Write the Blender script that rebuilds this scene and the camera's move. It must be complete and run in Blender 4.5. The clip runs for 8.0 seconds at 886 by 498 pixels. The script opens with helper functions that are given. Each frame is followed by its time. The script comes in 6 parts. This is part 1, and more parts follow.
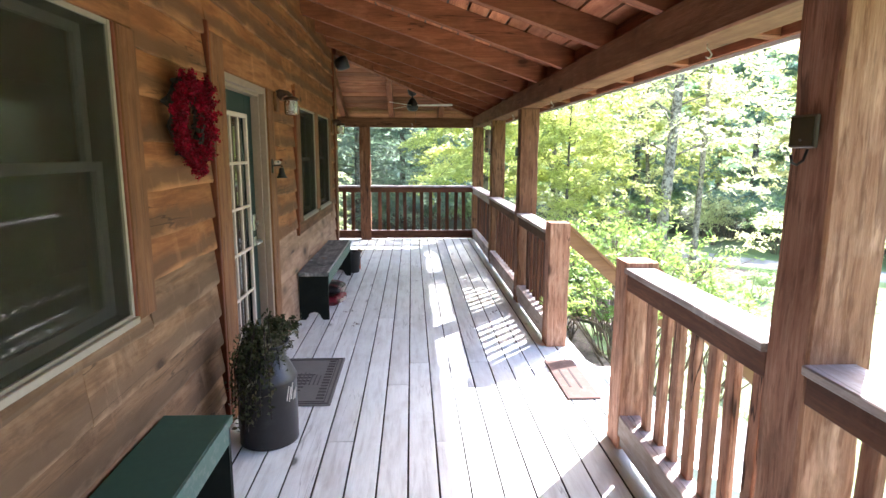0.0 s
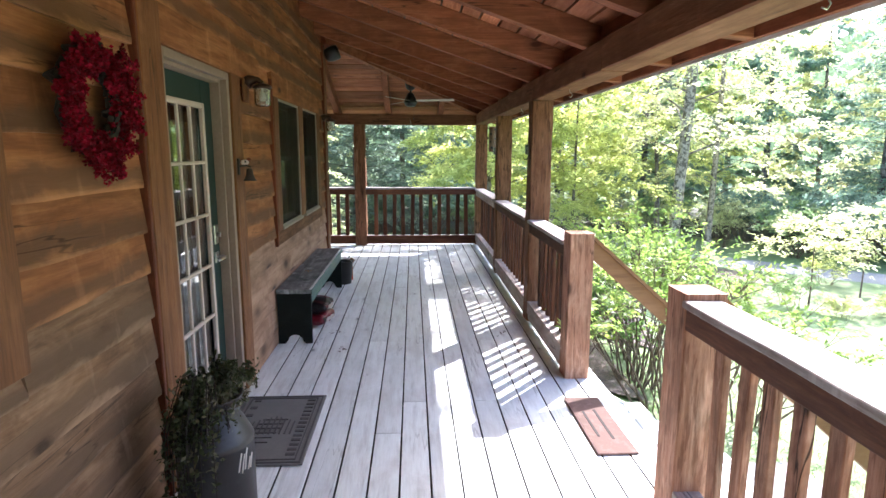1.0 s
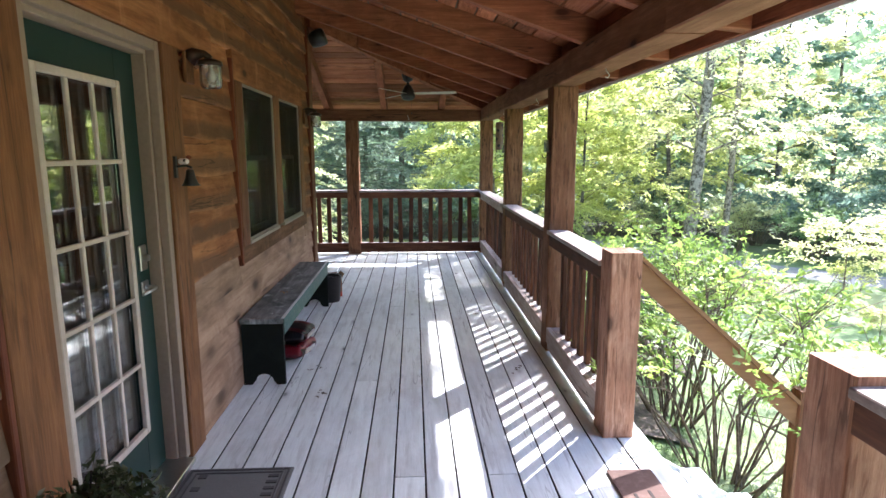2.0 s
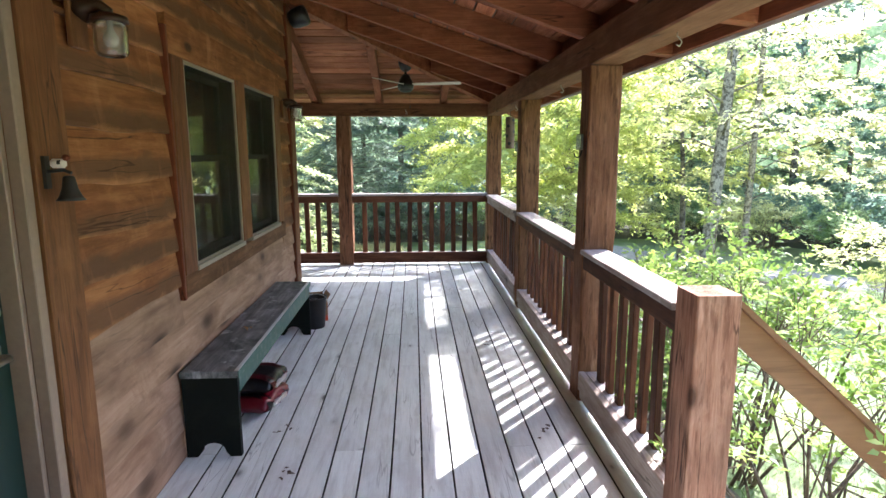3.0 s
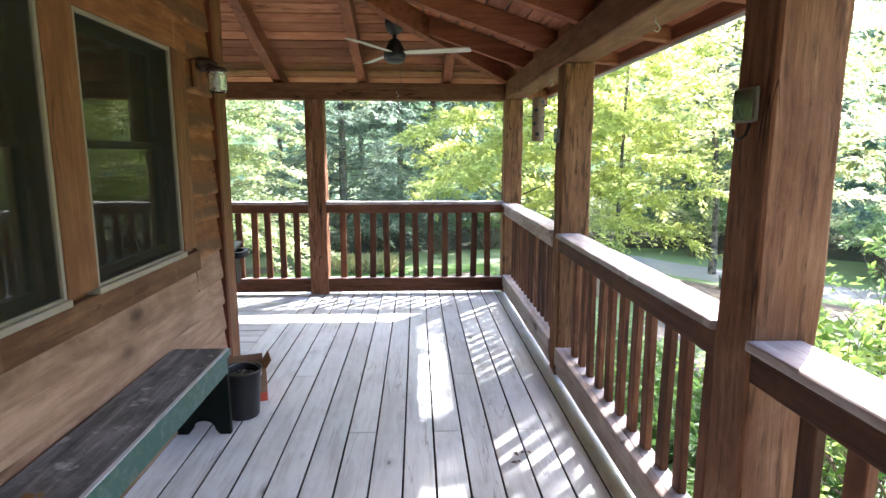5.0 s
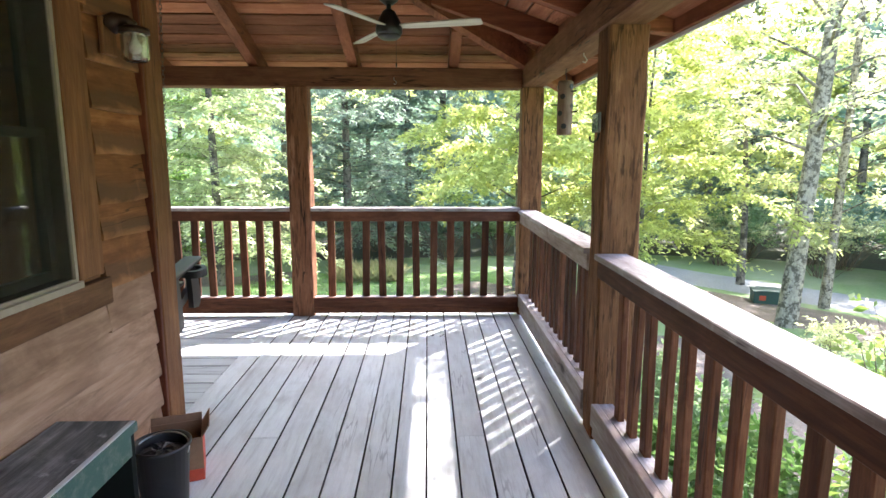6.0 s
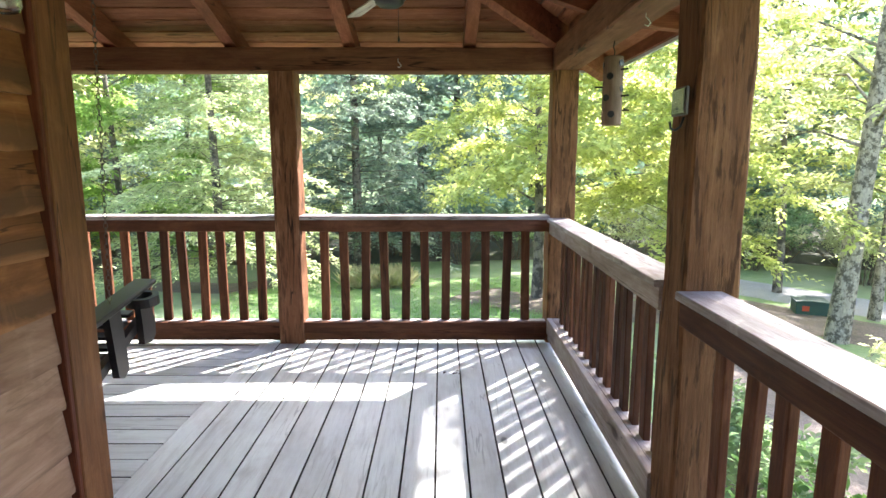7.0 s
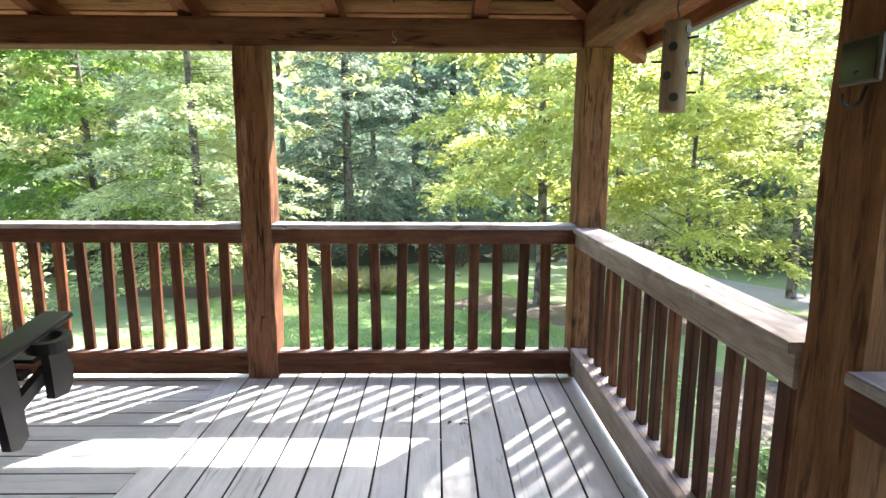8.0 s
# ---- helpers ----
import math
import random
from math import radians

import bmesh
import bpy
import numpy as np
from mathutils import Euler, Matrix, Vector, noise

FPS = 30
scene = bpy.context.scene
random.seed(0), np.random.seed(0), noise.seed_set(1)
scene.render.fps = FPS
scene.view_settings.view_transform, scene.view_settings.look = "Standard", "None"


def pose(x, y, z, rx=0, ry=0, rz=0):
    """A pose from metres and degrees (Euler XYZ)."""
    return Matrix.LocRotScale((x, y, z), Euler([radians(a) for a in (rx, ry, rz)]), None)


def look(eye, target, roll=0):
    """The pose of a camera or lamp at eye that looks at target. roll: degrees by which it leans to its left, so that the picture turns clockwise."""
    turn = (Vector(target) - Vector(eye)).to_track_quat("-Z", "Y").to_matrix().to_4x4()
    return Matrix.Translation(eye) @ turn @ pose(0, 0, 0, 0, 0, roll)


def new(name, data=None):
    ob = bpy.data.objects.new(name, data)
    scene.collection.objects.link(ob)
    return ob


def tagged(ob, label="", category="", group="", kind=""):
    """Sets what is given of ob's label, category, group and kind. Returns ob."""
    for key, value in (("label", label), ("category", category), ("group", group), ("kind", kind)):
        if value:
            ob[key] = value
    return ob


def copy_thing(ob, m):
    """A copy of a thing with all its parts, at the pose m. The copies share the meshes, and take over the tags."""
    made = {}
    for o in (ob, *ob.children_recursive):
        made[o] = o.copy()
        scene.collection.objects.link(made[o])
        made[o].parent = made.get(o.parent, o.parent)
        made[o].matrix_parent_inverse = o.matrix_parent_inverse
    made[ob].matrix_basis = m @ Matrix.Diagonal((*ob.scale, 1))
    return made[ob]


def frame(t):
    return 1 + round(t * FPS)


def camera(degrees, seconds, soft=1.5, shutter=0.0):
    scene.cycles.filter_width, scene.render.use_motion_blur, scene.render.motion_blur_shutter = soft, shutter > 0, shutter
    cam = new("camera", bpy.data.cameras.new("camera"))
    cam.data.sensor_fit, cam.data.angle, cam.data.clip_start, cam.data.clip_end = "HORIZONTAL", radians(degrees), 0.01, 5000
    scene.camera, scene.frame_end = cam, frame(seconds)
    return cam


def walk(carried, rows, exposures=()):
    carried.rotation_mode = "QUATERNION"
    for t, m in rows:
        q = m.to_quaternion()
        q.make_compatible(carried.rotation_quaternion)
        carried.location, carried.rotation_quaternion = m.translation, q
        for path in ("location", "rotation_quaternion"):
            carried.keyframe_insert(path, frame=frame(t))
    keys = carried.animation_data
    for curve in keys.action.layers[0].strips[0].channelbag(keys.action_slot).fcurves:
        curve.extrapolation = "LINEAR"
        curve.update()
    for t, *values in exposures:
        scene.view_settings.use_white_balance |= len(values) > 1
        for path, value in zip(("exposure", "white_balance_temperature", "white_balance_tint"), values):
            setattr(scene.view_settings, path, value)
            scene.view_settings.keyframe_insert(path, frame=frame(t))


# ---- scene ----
cam = camera(75.7, 8.0, soft=1.5)
PATH = [
    (0, (0.27, 0.582, 1.638), (0.378, 2.551, 1.301), 0.3),
    (0.5, (0.293, 0.924, 1.622), (0.396, 2.893, 1.286), 0.2),
    (1, (0.32, 1.325, 1.619), (0.423, 3.294, 1.283), 0.2),
    (1.5, (0.342, 1.771, 1.601), (0.444, 3.741, 1.268), 0.1),
    (3, (0.375, 3.211, 1.582), (0.474, 5.181, 1.247), -0.1),
    (3.5, (0.394, 3.691, 1.57), (0.491, 5.661, 1.236), 0.0),
    (4, (0.41, 4.182, 1.554), (0.505, 6.152, 1.22), 0.0),
    (4.5, (0.436, 4.654, 1.534), (0.53, 6.624, 1.202), 0.0),
    (6, (0.563, 6.063, 1.458), (0.617, 8.038, 1.143), 0.2),
    (6.5, (0.589, 6.511, 1.457), (0.61, 8.486, 1.14), 0.1),
    (7, (0.586, 6.923, 1.445), (0.591, 8.898, 1.129), 0.0),
    (7.5, (0.562, 7.319, 1.439), (0.572, 9.293, 1.121), 0.1),
    (8, (0.524, 7.704, 1.437), (0.552, 9.677, 1.113), 0.3),
]
walk(cam, [(t, look(eye, target, roll)) for t, eye, target, roll in PATH],
     exposures=[(0, 3.42, 6050, 18), (0.5, 3.36, 6050, 18), (1, 3.03, 5950, 18), (1.5, 2.89, 5900, 18), (3, 3.02, 6050, 17), (3.5, 3.12, 6050, 17), (4, 3.26, 6000, 18), (4.5, 3.37, 6000, 18), (6, 3.34, 6150, 18), (7, 3.22, 6350, 16), (8, 3.12, 6450, 15)])

# ---- world and sun ----
world = bpy.data.worlds.new("world")
scene.world = world
world.use_nodes = True
sky = world.node_tree.nodes.new("ShaderNodeTexSky")
sky.sky_type, sky.sun_disc = "NISHITA", False
sky.sun_elevation, sky.sun_rotation = radians(43.4), radians(42.4)
sky.air_density, sky.dust_density = 1.0, 2.0
world.node_tree.nodes["Background"].inputs[1].default_value = 0.15
world.node_tree.links.new(sky.outputs[0], world.node_tree.nodes["Background"].inputs[0])
sun = new("sun", bpy.data.lights.new("sun", "SUN"))
sun.data.energy, sun.data.angle, sun.data.color = 3.0, radians(0.55), (1.0, 0.96, 0.90)
sun.matrix_world = look((20.18, 32.13, 28.3), (0, 10, 0))

# ---- materials ----


def mat_base(name, rough=0.7):
    m = bpy.data.materials.new(name)
    m.use_nodes = True
    nt = m.node_tree
    b = nt.nodes["Principled BSDF"]
    b.inputs["Roughness"].default_value = rough
    return m, nt, b


def link(nt, a, b):
    nt.links.new(a, b)


def node(nt, kind, **values):
    n = nt.nodes.new(kind)
    for key, value in values.items():
        n.inputs[key].default_value = value
    return n


def ramp(nt, source, stops):
    r = nt.nodes.new("ShaderNodeValToRGB")
    els = r.color_ramp.elements
    while len(els) < len(stops):
        els.new(0.5)
    for e, (p, c) in zip(els, stops):
        e.position = p
        e.color = (*c, 1) if len(c) == 3 else c
    link(nt, source, r.inputs[0])
    return r.outputs[0]


def mix(nt, fac, a, b, blend="MIX"):
    n = nt.nodes.new("ShaderNodeMix")
    n.data_type, n.blend_type = "RGBA", blend
    for sock, v in ((n.inputs[0], fac), (n.inputs[6], a), (n.inputs[7], b)):
        if isinstance(v, (int, float)):
            sock.default_value = v
        elif isinstance(v, tuple):
            sock.default_value = (*v, 1)
        else:
            link(nt, v, sock)
    return n.outputs[2]


def coords(nt, scale, shift=True):
    """Object coordinates, moved by the object's random number, then scaled."""
    tc = nt.nodes.new("ShaderNodeTexCoord")
    out = tc.outputs["Object"]
    if shift:
        info = nt.nodes.new("ShaderNodeObjectInfo")
        mul = node(nt, "ShaderNodeVectorMath")
        mul.operation = "SCALE"
        mul.inputs[0].default_value = (37.0, 53.0, 71.0)
        link(nt, info.outputs["Random"], mul.inputs["Scale"])
        add = nt.nodes.new("ShaderNodeVectorMath")
        link(nt, out, add.inputs[0])
        link(nt, mul.outputs[0], add.inputs[1])
        out = add.outputs[0]
    mp = node(nt, "ShaderNodeMapping", Scale=scale)
    link(nt, out, mp.inputs[0])
    return out, mp.outputs[0]


def along(axis, a, c):
    return {"x": (a, c, c), "y": (c, a, c), "z": (c, c, a)}[axis]


def wood(name, axis, dark, mid, light, stain, rough=0.75, sheen=0.22, knots=0.8, blotch=0.6, bump=0.3, spread=0.22, islands=False, cracks=0.7, weather=None, scuff=0.0, flecks=0.0, grainy=0.5, knot=1.0):
    """Sawn wood: grain along the axis, blotches, knots, long checks and a tone of its own for each piece.

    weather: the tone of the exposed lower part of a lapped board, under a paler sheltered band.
    scuff: share of pale drips and rubbed spots."""
    m, nt, b = mat_base(name, rough)
    b.inputs["Specular IOR Level"].default_value = sheen

    def mapped(a, c):
        mp = node(nt, "ShaderNodeMapping", Scale=along(axis, a, c))
        link(nt, raw, mp.inputs[0])
        return mp.outputs[0]

    def noise_at(a, c, scale, detail, rgh, dist=0.0):
        n = node(nt, "ShaderNodeTexNoise", Scale=scale, Detail=detail, Roughness=rgh, Distortion=dist)
        link(nt, mapped(a, c), n.inputs[0])
        return n.outputs[0]

    def grey(source, p0, v0, p1, v1):
        return ramp(nt, source, [(p0, (v0,) * 3), (p1, (v1,) * 3)])

    raw, _ = coords(nt, (1, 1, 1))
    figure = noise_at(1.1, 11, 2.0, 7.0, 0.62, 0.35)
    grain = noise_at(3.0, 75, 2.0, 6.0, 0.7, 0.1)
    col = ramp(nt, figure, [(0.25, dark), (0.48, mid), (0.75, light)])
    col = mix(nt, grey(grain, 0.38, grainy, 0.62, 0.0), col, dark)
    big = noise_at(1.0, 2.2, 1.7, 6.0, 0.65, 0.9)
    col = mix(nt, grey(big, 0.46, 0.0, 0.66, blotch), col, stain)
    fade = noise_at(1.6, 2.6, 2.6, 7.0, 0.7, 0.5)
    col = mix(nt, grey(fade, 0.52, 0.0, 0.72, 0.45), col, light)
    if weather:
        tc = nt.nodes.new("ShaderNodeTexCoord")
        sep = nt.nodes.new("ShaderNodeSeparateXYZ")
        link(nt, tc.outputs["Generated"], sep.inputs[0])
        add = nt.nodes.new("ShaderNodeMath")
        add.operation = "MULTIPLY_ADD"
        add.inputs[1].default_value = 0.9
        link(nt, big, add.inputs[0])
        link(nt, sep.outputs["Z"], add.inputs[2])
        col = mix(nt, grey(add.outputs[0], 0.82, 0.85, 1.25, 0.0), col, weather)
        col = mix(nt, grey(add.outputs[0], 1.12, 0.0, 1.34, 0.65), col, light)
        # worn lower edge, with the lip's highlight painted in as a light band
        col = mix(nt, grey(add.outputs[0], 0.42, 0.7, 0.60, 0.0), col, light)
    if scuff:
        mp = node(nt, "ShaderNodeMapping", Scale=(9.0, 9.0, 2.0))
        link(nt, raw, mp.inputs[0])
        drip_n = node(nt, "ShaderNodeTexNoise", Scale=1.0, Detail=4.0, Roughness=0.6)
        link(nt, mp.outputs[0], drip_n.inputs[0])
        drip = drip_n.outputs[0]
        col = mix(nt, grey(drip, 0.60, 0.0, 0.70, scuff), col, tuple(min(1.0, v * 1.7 + 0.05) for v in light))
    if flecks:
        col = mix(nt, grey(noise_at(5.0, 40.0, 1.0, 4.0, 0.6, 0.15), 0.53, 0.0, 0.62, flecks), col, tuple(v * 0.75 for v in dark))
    eye = node(nt, "ShaderNodeTexVoronoi", Scale=1.0)
    link(nt, mapped(2.0, 4.2), eye.inputs[0])
    some = nt.nodes.new("ShaderNodeSeparateColor")
    link(nt, eye.outputs["Color"], some.inputs[0])
    far = nt.nodes.new("ShaderNodeMath")
    far.operation = "MULTIPLY_ADD"
    far.inputs[1].default_value = 0.16
    link(nt, some.outputs[0], far.inputs[0])
    link(nt, eye.outputs["Distance"], far.inputs[2])
    col = mix(nt, grey(far.outputs[0], 0.14 * knot, knots * 0.5, 0.26 * knot, 0.0), col, tuple(v * 0.7 for v in dark))
    col = mix(nt, grey(far.outputs[0], 0.09 * knot, knots, 0.15 * knot, 0.0), col, tuple(v * 0.25 for v in dark))
    check = noise_at(0.45, 7.0, 1.6, 3.0, 0.5, 0.2)
    line = ramp(nt, check, [(0.4885, (0, 0, 0)), (0.497, (cracks,) * 3), (0.503, (cracks,) * 3), (0.5115, (0, 0, 0))])
    where = grey(noise_at(0.7, 1.9, 1.3, 2.0, 0.5), 0.52, 0.0, 0.60, 1.0)
    col = mix(nt, mix(nt, 1.0, line, where, "MULTIPLY"), col, tuple(v * 0.18 for v in dark))
    info = nt.nodes.new("ShaderNodeObjectInfo")
    hsv = nt.nodes.new("ShaderNodeHueSaturation")
    rng = node(nt, "ShaderNodeMapRange")
    rng.inputs["To Min"].default_value, rng.inputs["To Max"].default_value = 1 - spread, 1 + spread
    if islands:
        geo = nt.nodes.new("ShaderNodeNewGeometry")
        link(nt, geo.outputs["Random Per Island"], rng.inputs[0])
    else:
        link(nt, info.outputs["Random"], rng.inputs[0])
    link(nt, rng.outputs[0], hsv.inputs["Value"])
    link(nt, col, hsv.inputs["Color"])
    link(nt, hsv.outputs[0], b.inputs["Base Color"])
    rr = node(nt, "ShaderNodeMapRange")
    rr.inputs["To Min"].default_value, rr.inputs["To Max"].default_value = rough - 0.15, rough + 0.15
    link(nt, big, rr.inputs[0])
    link(nt, rr.outputs[0], b.inputs["Roughness"])
    bp = node(nt, "ShaderNodeBump", Strength=bump, Distance=0.003)
    link(nt, grain, bp.inputs["Height"])
    bp2 = node(nt, "ShaderNodeBump", Strength=bump, Distance=0.010)
    link(nt, figure, bp2.inputs["Height"])
    link(nt, bp.outputs[0], bp2.inputs["Normal"])
    link(nt, bp2.outputs[0], b.inputs["Normal"])
    return m


def screening(name, dense):
    """Fine dark insect mesh: half of the light passes between its wires."""
    m, nt, b = mat_base(name, 0.8)
    b.inputs["Base Color"].default_value = (0.045, 0.041, 0.028, 1)
    b.inputs["Specular IOR Level"].default_value = 0.0
    tr = nt.nodes.new("ShaderNodeBsdfTransparent")
    ms = nt.nodes.new("ShaderNodeMixShader")
    ms.inputs[0].default_value = dense
    link(nt, tr.outputs[0], ms.inputs[1])
    link(nt, b.outputs[0], ms.inputs[2])
    link(nt, ms.outputs[0], nt.nodes["Material Output"].inputs[0])
    return m


def painted(name, colour, worn, rough=0.5, amount=0.35, scale=6.0, metal=0.0, bump=0.1):
    """Paint or plastic with worn patches and fine relief."""
    m, nt, b = mat_base(name, rough)
    raw, _ = coords(nt, (1, 1, 1))
    n1 = node(nt, "ShaderNodeTexNoise", Scale=scale, Detail=8.0, Roughness=0.7)
    link(nt, raw, n1.inputs[0])
    n2 = node(nt, "ShaderNodeTexNoise", Scale=scale * 9, Detail=4.0)
    link(nt, raw, n2.inputs[0])
    fac = ramp(nt, n1.outputs[0], [(0.5, (0, 0, 0)), (0.72, (amount, amount, amount))])
    col = mix(nt, fac, colour, worn)
    col = mix(nt, ramp(nt, n2.outputs[0], [(0.35, (0.25, 0.25, 0.25)), (0.65, (0, 0, 0))]), col, tuple(v * 0.6 for v in colour))
    link(nt, col, b.inputs["Base Color"])
    b.inputs["Metallic"].default_value = metal
    bp = node(nt, "ShaderNodeBump", Strength=bump, Distance=0.003)
    link(nt, n2.outputs[0], bp.inputs["Height"])
    link(nt, bp.outputs[0], b.inputs["Normal"])
    return m


def leafy(name, a, b_, c, through_light=0.5, rough=0.5, spray=1.1):
    """Leaves: three tones by island, part of the light passes through."""
    m, nt, b = mat_base(name, rough)
    geo = nt.nodes.new("ShaderNodeNewGeometry")
    tc = nt.nodes.new("ShaderNodeTexCoord")
    patch = node(nt, "ShaderNodeTexNoise", Scale=spray, Detail=3.0, Roughness=0.6)
    link(nt, tc.outputs["Object"], patch.inputs[0])
    wide = nt.nodes.new("ShaderNodeMath")
    wide.operation = "MULTIPLY_ADD"
    wide.inputs[1].default_value, wide.inputs[2].default_value = 1.9, -0.68
    link(nt, patch.outputs[0], wide.inputs[0])
    tone = nt.nodes.new("ShaderNodeMath")
    tone.operation, tone.use_clamp = "MULTIPLY_ADD", True
    tone.inputs[1].default_value = 0.45
    link(nt, geo.outputs["Random Per Island"], tone.inputs[0])
    link(nt, wide.outputs[0], tone.inputs[2])
    col = ramp(nt, tone.outputs[0], [(0.0, a), (0.5, b_), (1.0, c)])
    link(nt, col, b.inputs["Base Color"])
    tr = nt.nodes.new("ShaderNodeBsdfTranslucent")
    hsv = nt.nodes.new("ShaderNodeHueSaturation")
    hsv.inputs["Saturation"].default_value, hsv.inputs["Value"].default_value = 1.0, 2.2
    link(nt, col, hsv.inputs["Color"])
    link(nt, hsv.outputs[0], tr.inputs[0])
    ms = nt.nodes.new("ShaderNodeMixShader")
    ms.inputs[0].default_value = through_light
    link(nt, b.outputs[0], ms.inputs[1])
    link(nt, tr.outputs[0], ms.inputs[2])
    link(nt, ms.outputs[0], nt.nodes["Material Output"].inputs[0])
    return m


def barky(name, dark, light, patch, scale=5.0):
    m, nt, b = mat_base(name, 0.9)
    raw, mp = coords(nt, (1, 1, 0.35))
    n1 = node(nt, "ShaderNodeTexNoise", Scale=scale * 3, Detail=8.0, Roughness=0.7)
    link(nt, mp, n1.inputs[0])
    n2 = node(nt, "ShaderNodeTexNoise", Scale=scale, Detail=6.0, Roughness=0.75)
    link(nt, raw, n2.inputs[0])
    col = ramp(nt, n1.outputs[0], [(0.3, dark), (0.65, light)])
    col = mix(nt, ramp(nt, n2.outputs[0], [(0.49, (0, 0, 0)), (0.55, (0.9, 0.9, 0.9))]), col, patch)
    link(nt, col, b.inputs["Base Color"])
    bp = node(nt, "ShaderNodeBump", Strength=0.6, Distance=0.02)
    link(nt, n1.outputs[0], bp.inputs["Height"])
    link(nt, bp.outputs[0], b.inputs["Normal"])
    return m


def ground_mat(name, a, b_, c, s1=0.35, s2=14.0, rough=0.95):
    m, nt, b = mat_base(name, rough)
    raw, _ = coords(nt, (1, 1, 1), False)
    n1 = node(nt, "ShaderNodeTexNoise", Scale=s1, Detail=5.0, Roughness=0.6)
    n2 = node(nt, "ShaderNodeTexNoise", Scale=s2, Detail=8.0, Roughness=0.75)
    link(nt, raw, n1.inputs[0])
    link(nt, raw, n2.inputs[0])
    col = ramp(nt, n2.outputs[0], [(0.3, a), (0.62, b_)])
    col = mix(nt, ramp(nt, n1.outputs[0], [(0.48, (0, 0, 0)), (0.64, (0.8, 0.8, 0.8))]), col, c)
    link(nt, col, b.inputs["Base Color"])
    bp = node(nt, "ShaderNodeBump", Strength=0.6, Distance=0.03)
    link(nt, n2.outputs[0], bp.inputs["Height"])
    link(nt, bp.outputs[0], b.inputs["Normal"])
    return m


def glassy(name, rough=0.0, tint=(0.95, 0.97, 0.96)):
    m, nt, b = mat_base(name, rough)
    b.inputs["Base Color"].default_value = (*tint, 1)
    b.inputs["Transmission Weight"].default_value = 1.0
    b.inputs["IOR"].default_value = 1.7
    return m


def matte(m, level=0.15):
    m.node_tree.nodes["Principled BSDF"].inputs["Specular IOR Level"].default_value = level
    return m


GREY = ((0.43, 0.430, 0.410), (0.685, 0.715, 0.695), (0.765, 0.795, 0.777), (0.47, 0.462, 0.435))
# cross boards use the same greys, darkened to hold the shade over them
DECK_Y, DECK_X_SHADED = (wood("deck_wood_" + a, a, *[tuple(v * f for v in c) for c in GREY], rough=0.55, sheen=0.55, blotch=0.5, spread=0.11, bump=0.25, grainy=0.2, cracks=0.45, knots=1.0, knot=0.75, flecks=0.10) for a, f in (("y", 0.97), ("x", 0.86)))
RED = ((0.045, 0.015, 0.007), (0.110, 0.039, 0.018), (0.19, 0.078, 0.038), (0.055, 0.021, 0.011))
STAIN_X, STAIN_Y = (wood("stained_wood_" + a, a, *RED, rough=0.68, spread=0.2) for a in "xy")
STAIN_Z = wood("stained_wood_z", "z", (0.043, 0.013, 0.006), (0.118, 0.042, 0.018), (0.215, 0.092, 0.045), (0.052, 0.019, 0.009), rough=0.68, spread=0.5)
POST = ((0.095, 0.036, 0.016), (0.200, 0.086, 0.041), (0.30, 0.152, 0.085), (0.11, 0.043, 0.020))
AGED_Z = wood("aged_post_wood", "z", (0.095, 0.040, 0.015), (0.215, 0.094, 0.038), (0.32, 0.160, 0.072), (0.10, 0.038, 0.015), rough=0.78, spread=0.05, bump=0.9, cracks=1.0, scuff=0.2, flecks=0.95)
POST_Z = wood("post_wood", "z", *POST, rough=0.72, spread=0.10, bump=0.6, cracks=1.0, scuff=0.35, flecks=0.75)
BEAM_Y = wood("beam_wood_y", "y", *POST, rough=0.7, spread=0.10, bump=0.45, cracks=0.9)
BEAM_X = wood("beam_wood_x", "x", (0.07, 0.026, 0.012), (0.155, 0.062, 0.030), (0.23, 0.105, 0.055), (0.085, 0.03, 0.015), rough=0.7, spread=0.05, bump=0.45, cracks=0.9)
CAP = ((0.16, 0.115, 0.098), (0.385, 0.345, 0.332), (0.53, 0.495, 0.482), (0.165, 0.11, 0.088))
CAP_Y, CAP_X = (wood("cap_wood_" + a, a, *CAP, rough=0.55, sheen=0.5, spread=0.1, blotch=0.8, cracks=0.9, scuff=0.25) for a in "yx")
BASE_Y = wood("weathered_base_rail_wood", "y", (0.22, 0.17, 0.145), (0.42, 0.365, 0.335), (0.54, 0.49, 0.46), (0.26, 0.19, 0.155), rough=0.7, spread=0.08)
OLD_Y = wood("weathered_rail_wood", "y", (0.19, 0.14, 0.115), (0.395, 0.33, 0.298), (0.515, 0.46, 0.43), (0.21, 0.14, 0.11), rough=0.7, spread=0.1)
SIDE = ((0.118, 0.040, 0.014), (0.272, 0.104, 0.035), (0.435, 0.192, 0.073), (0.152, 0.055, 0.020))
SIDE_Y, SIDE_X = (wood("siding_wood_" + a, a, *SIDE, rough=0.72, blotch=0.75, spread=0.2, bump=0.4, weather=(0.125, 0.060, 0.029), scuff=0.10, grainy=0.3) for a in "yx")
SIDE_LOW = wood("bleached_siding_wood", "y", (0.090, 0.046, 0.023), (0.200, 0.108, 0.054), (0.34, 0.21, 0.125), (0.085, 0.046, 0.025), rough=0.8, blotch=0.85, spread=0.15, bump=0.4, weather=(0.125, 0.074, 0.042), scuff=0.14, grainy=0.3)
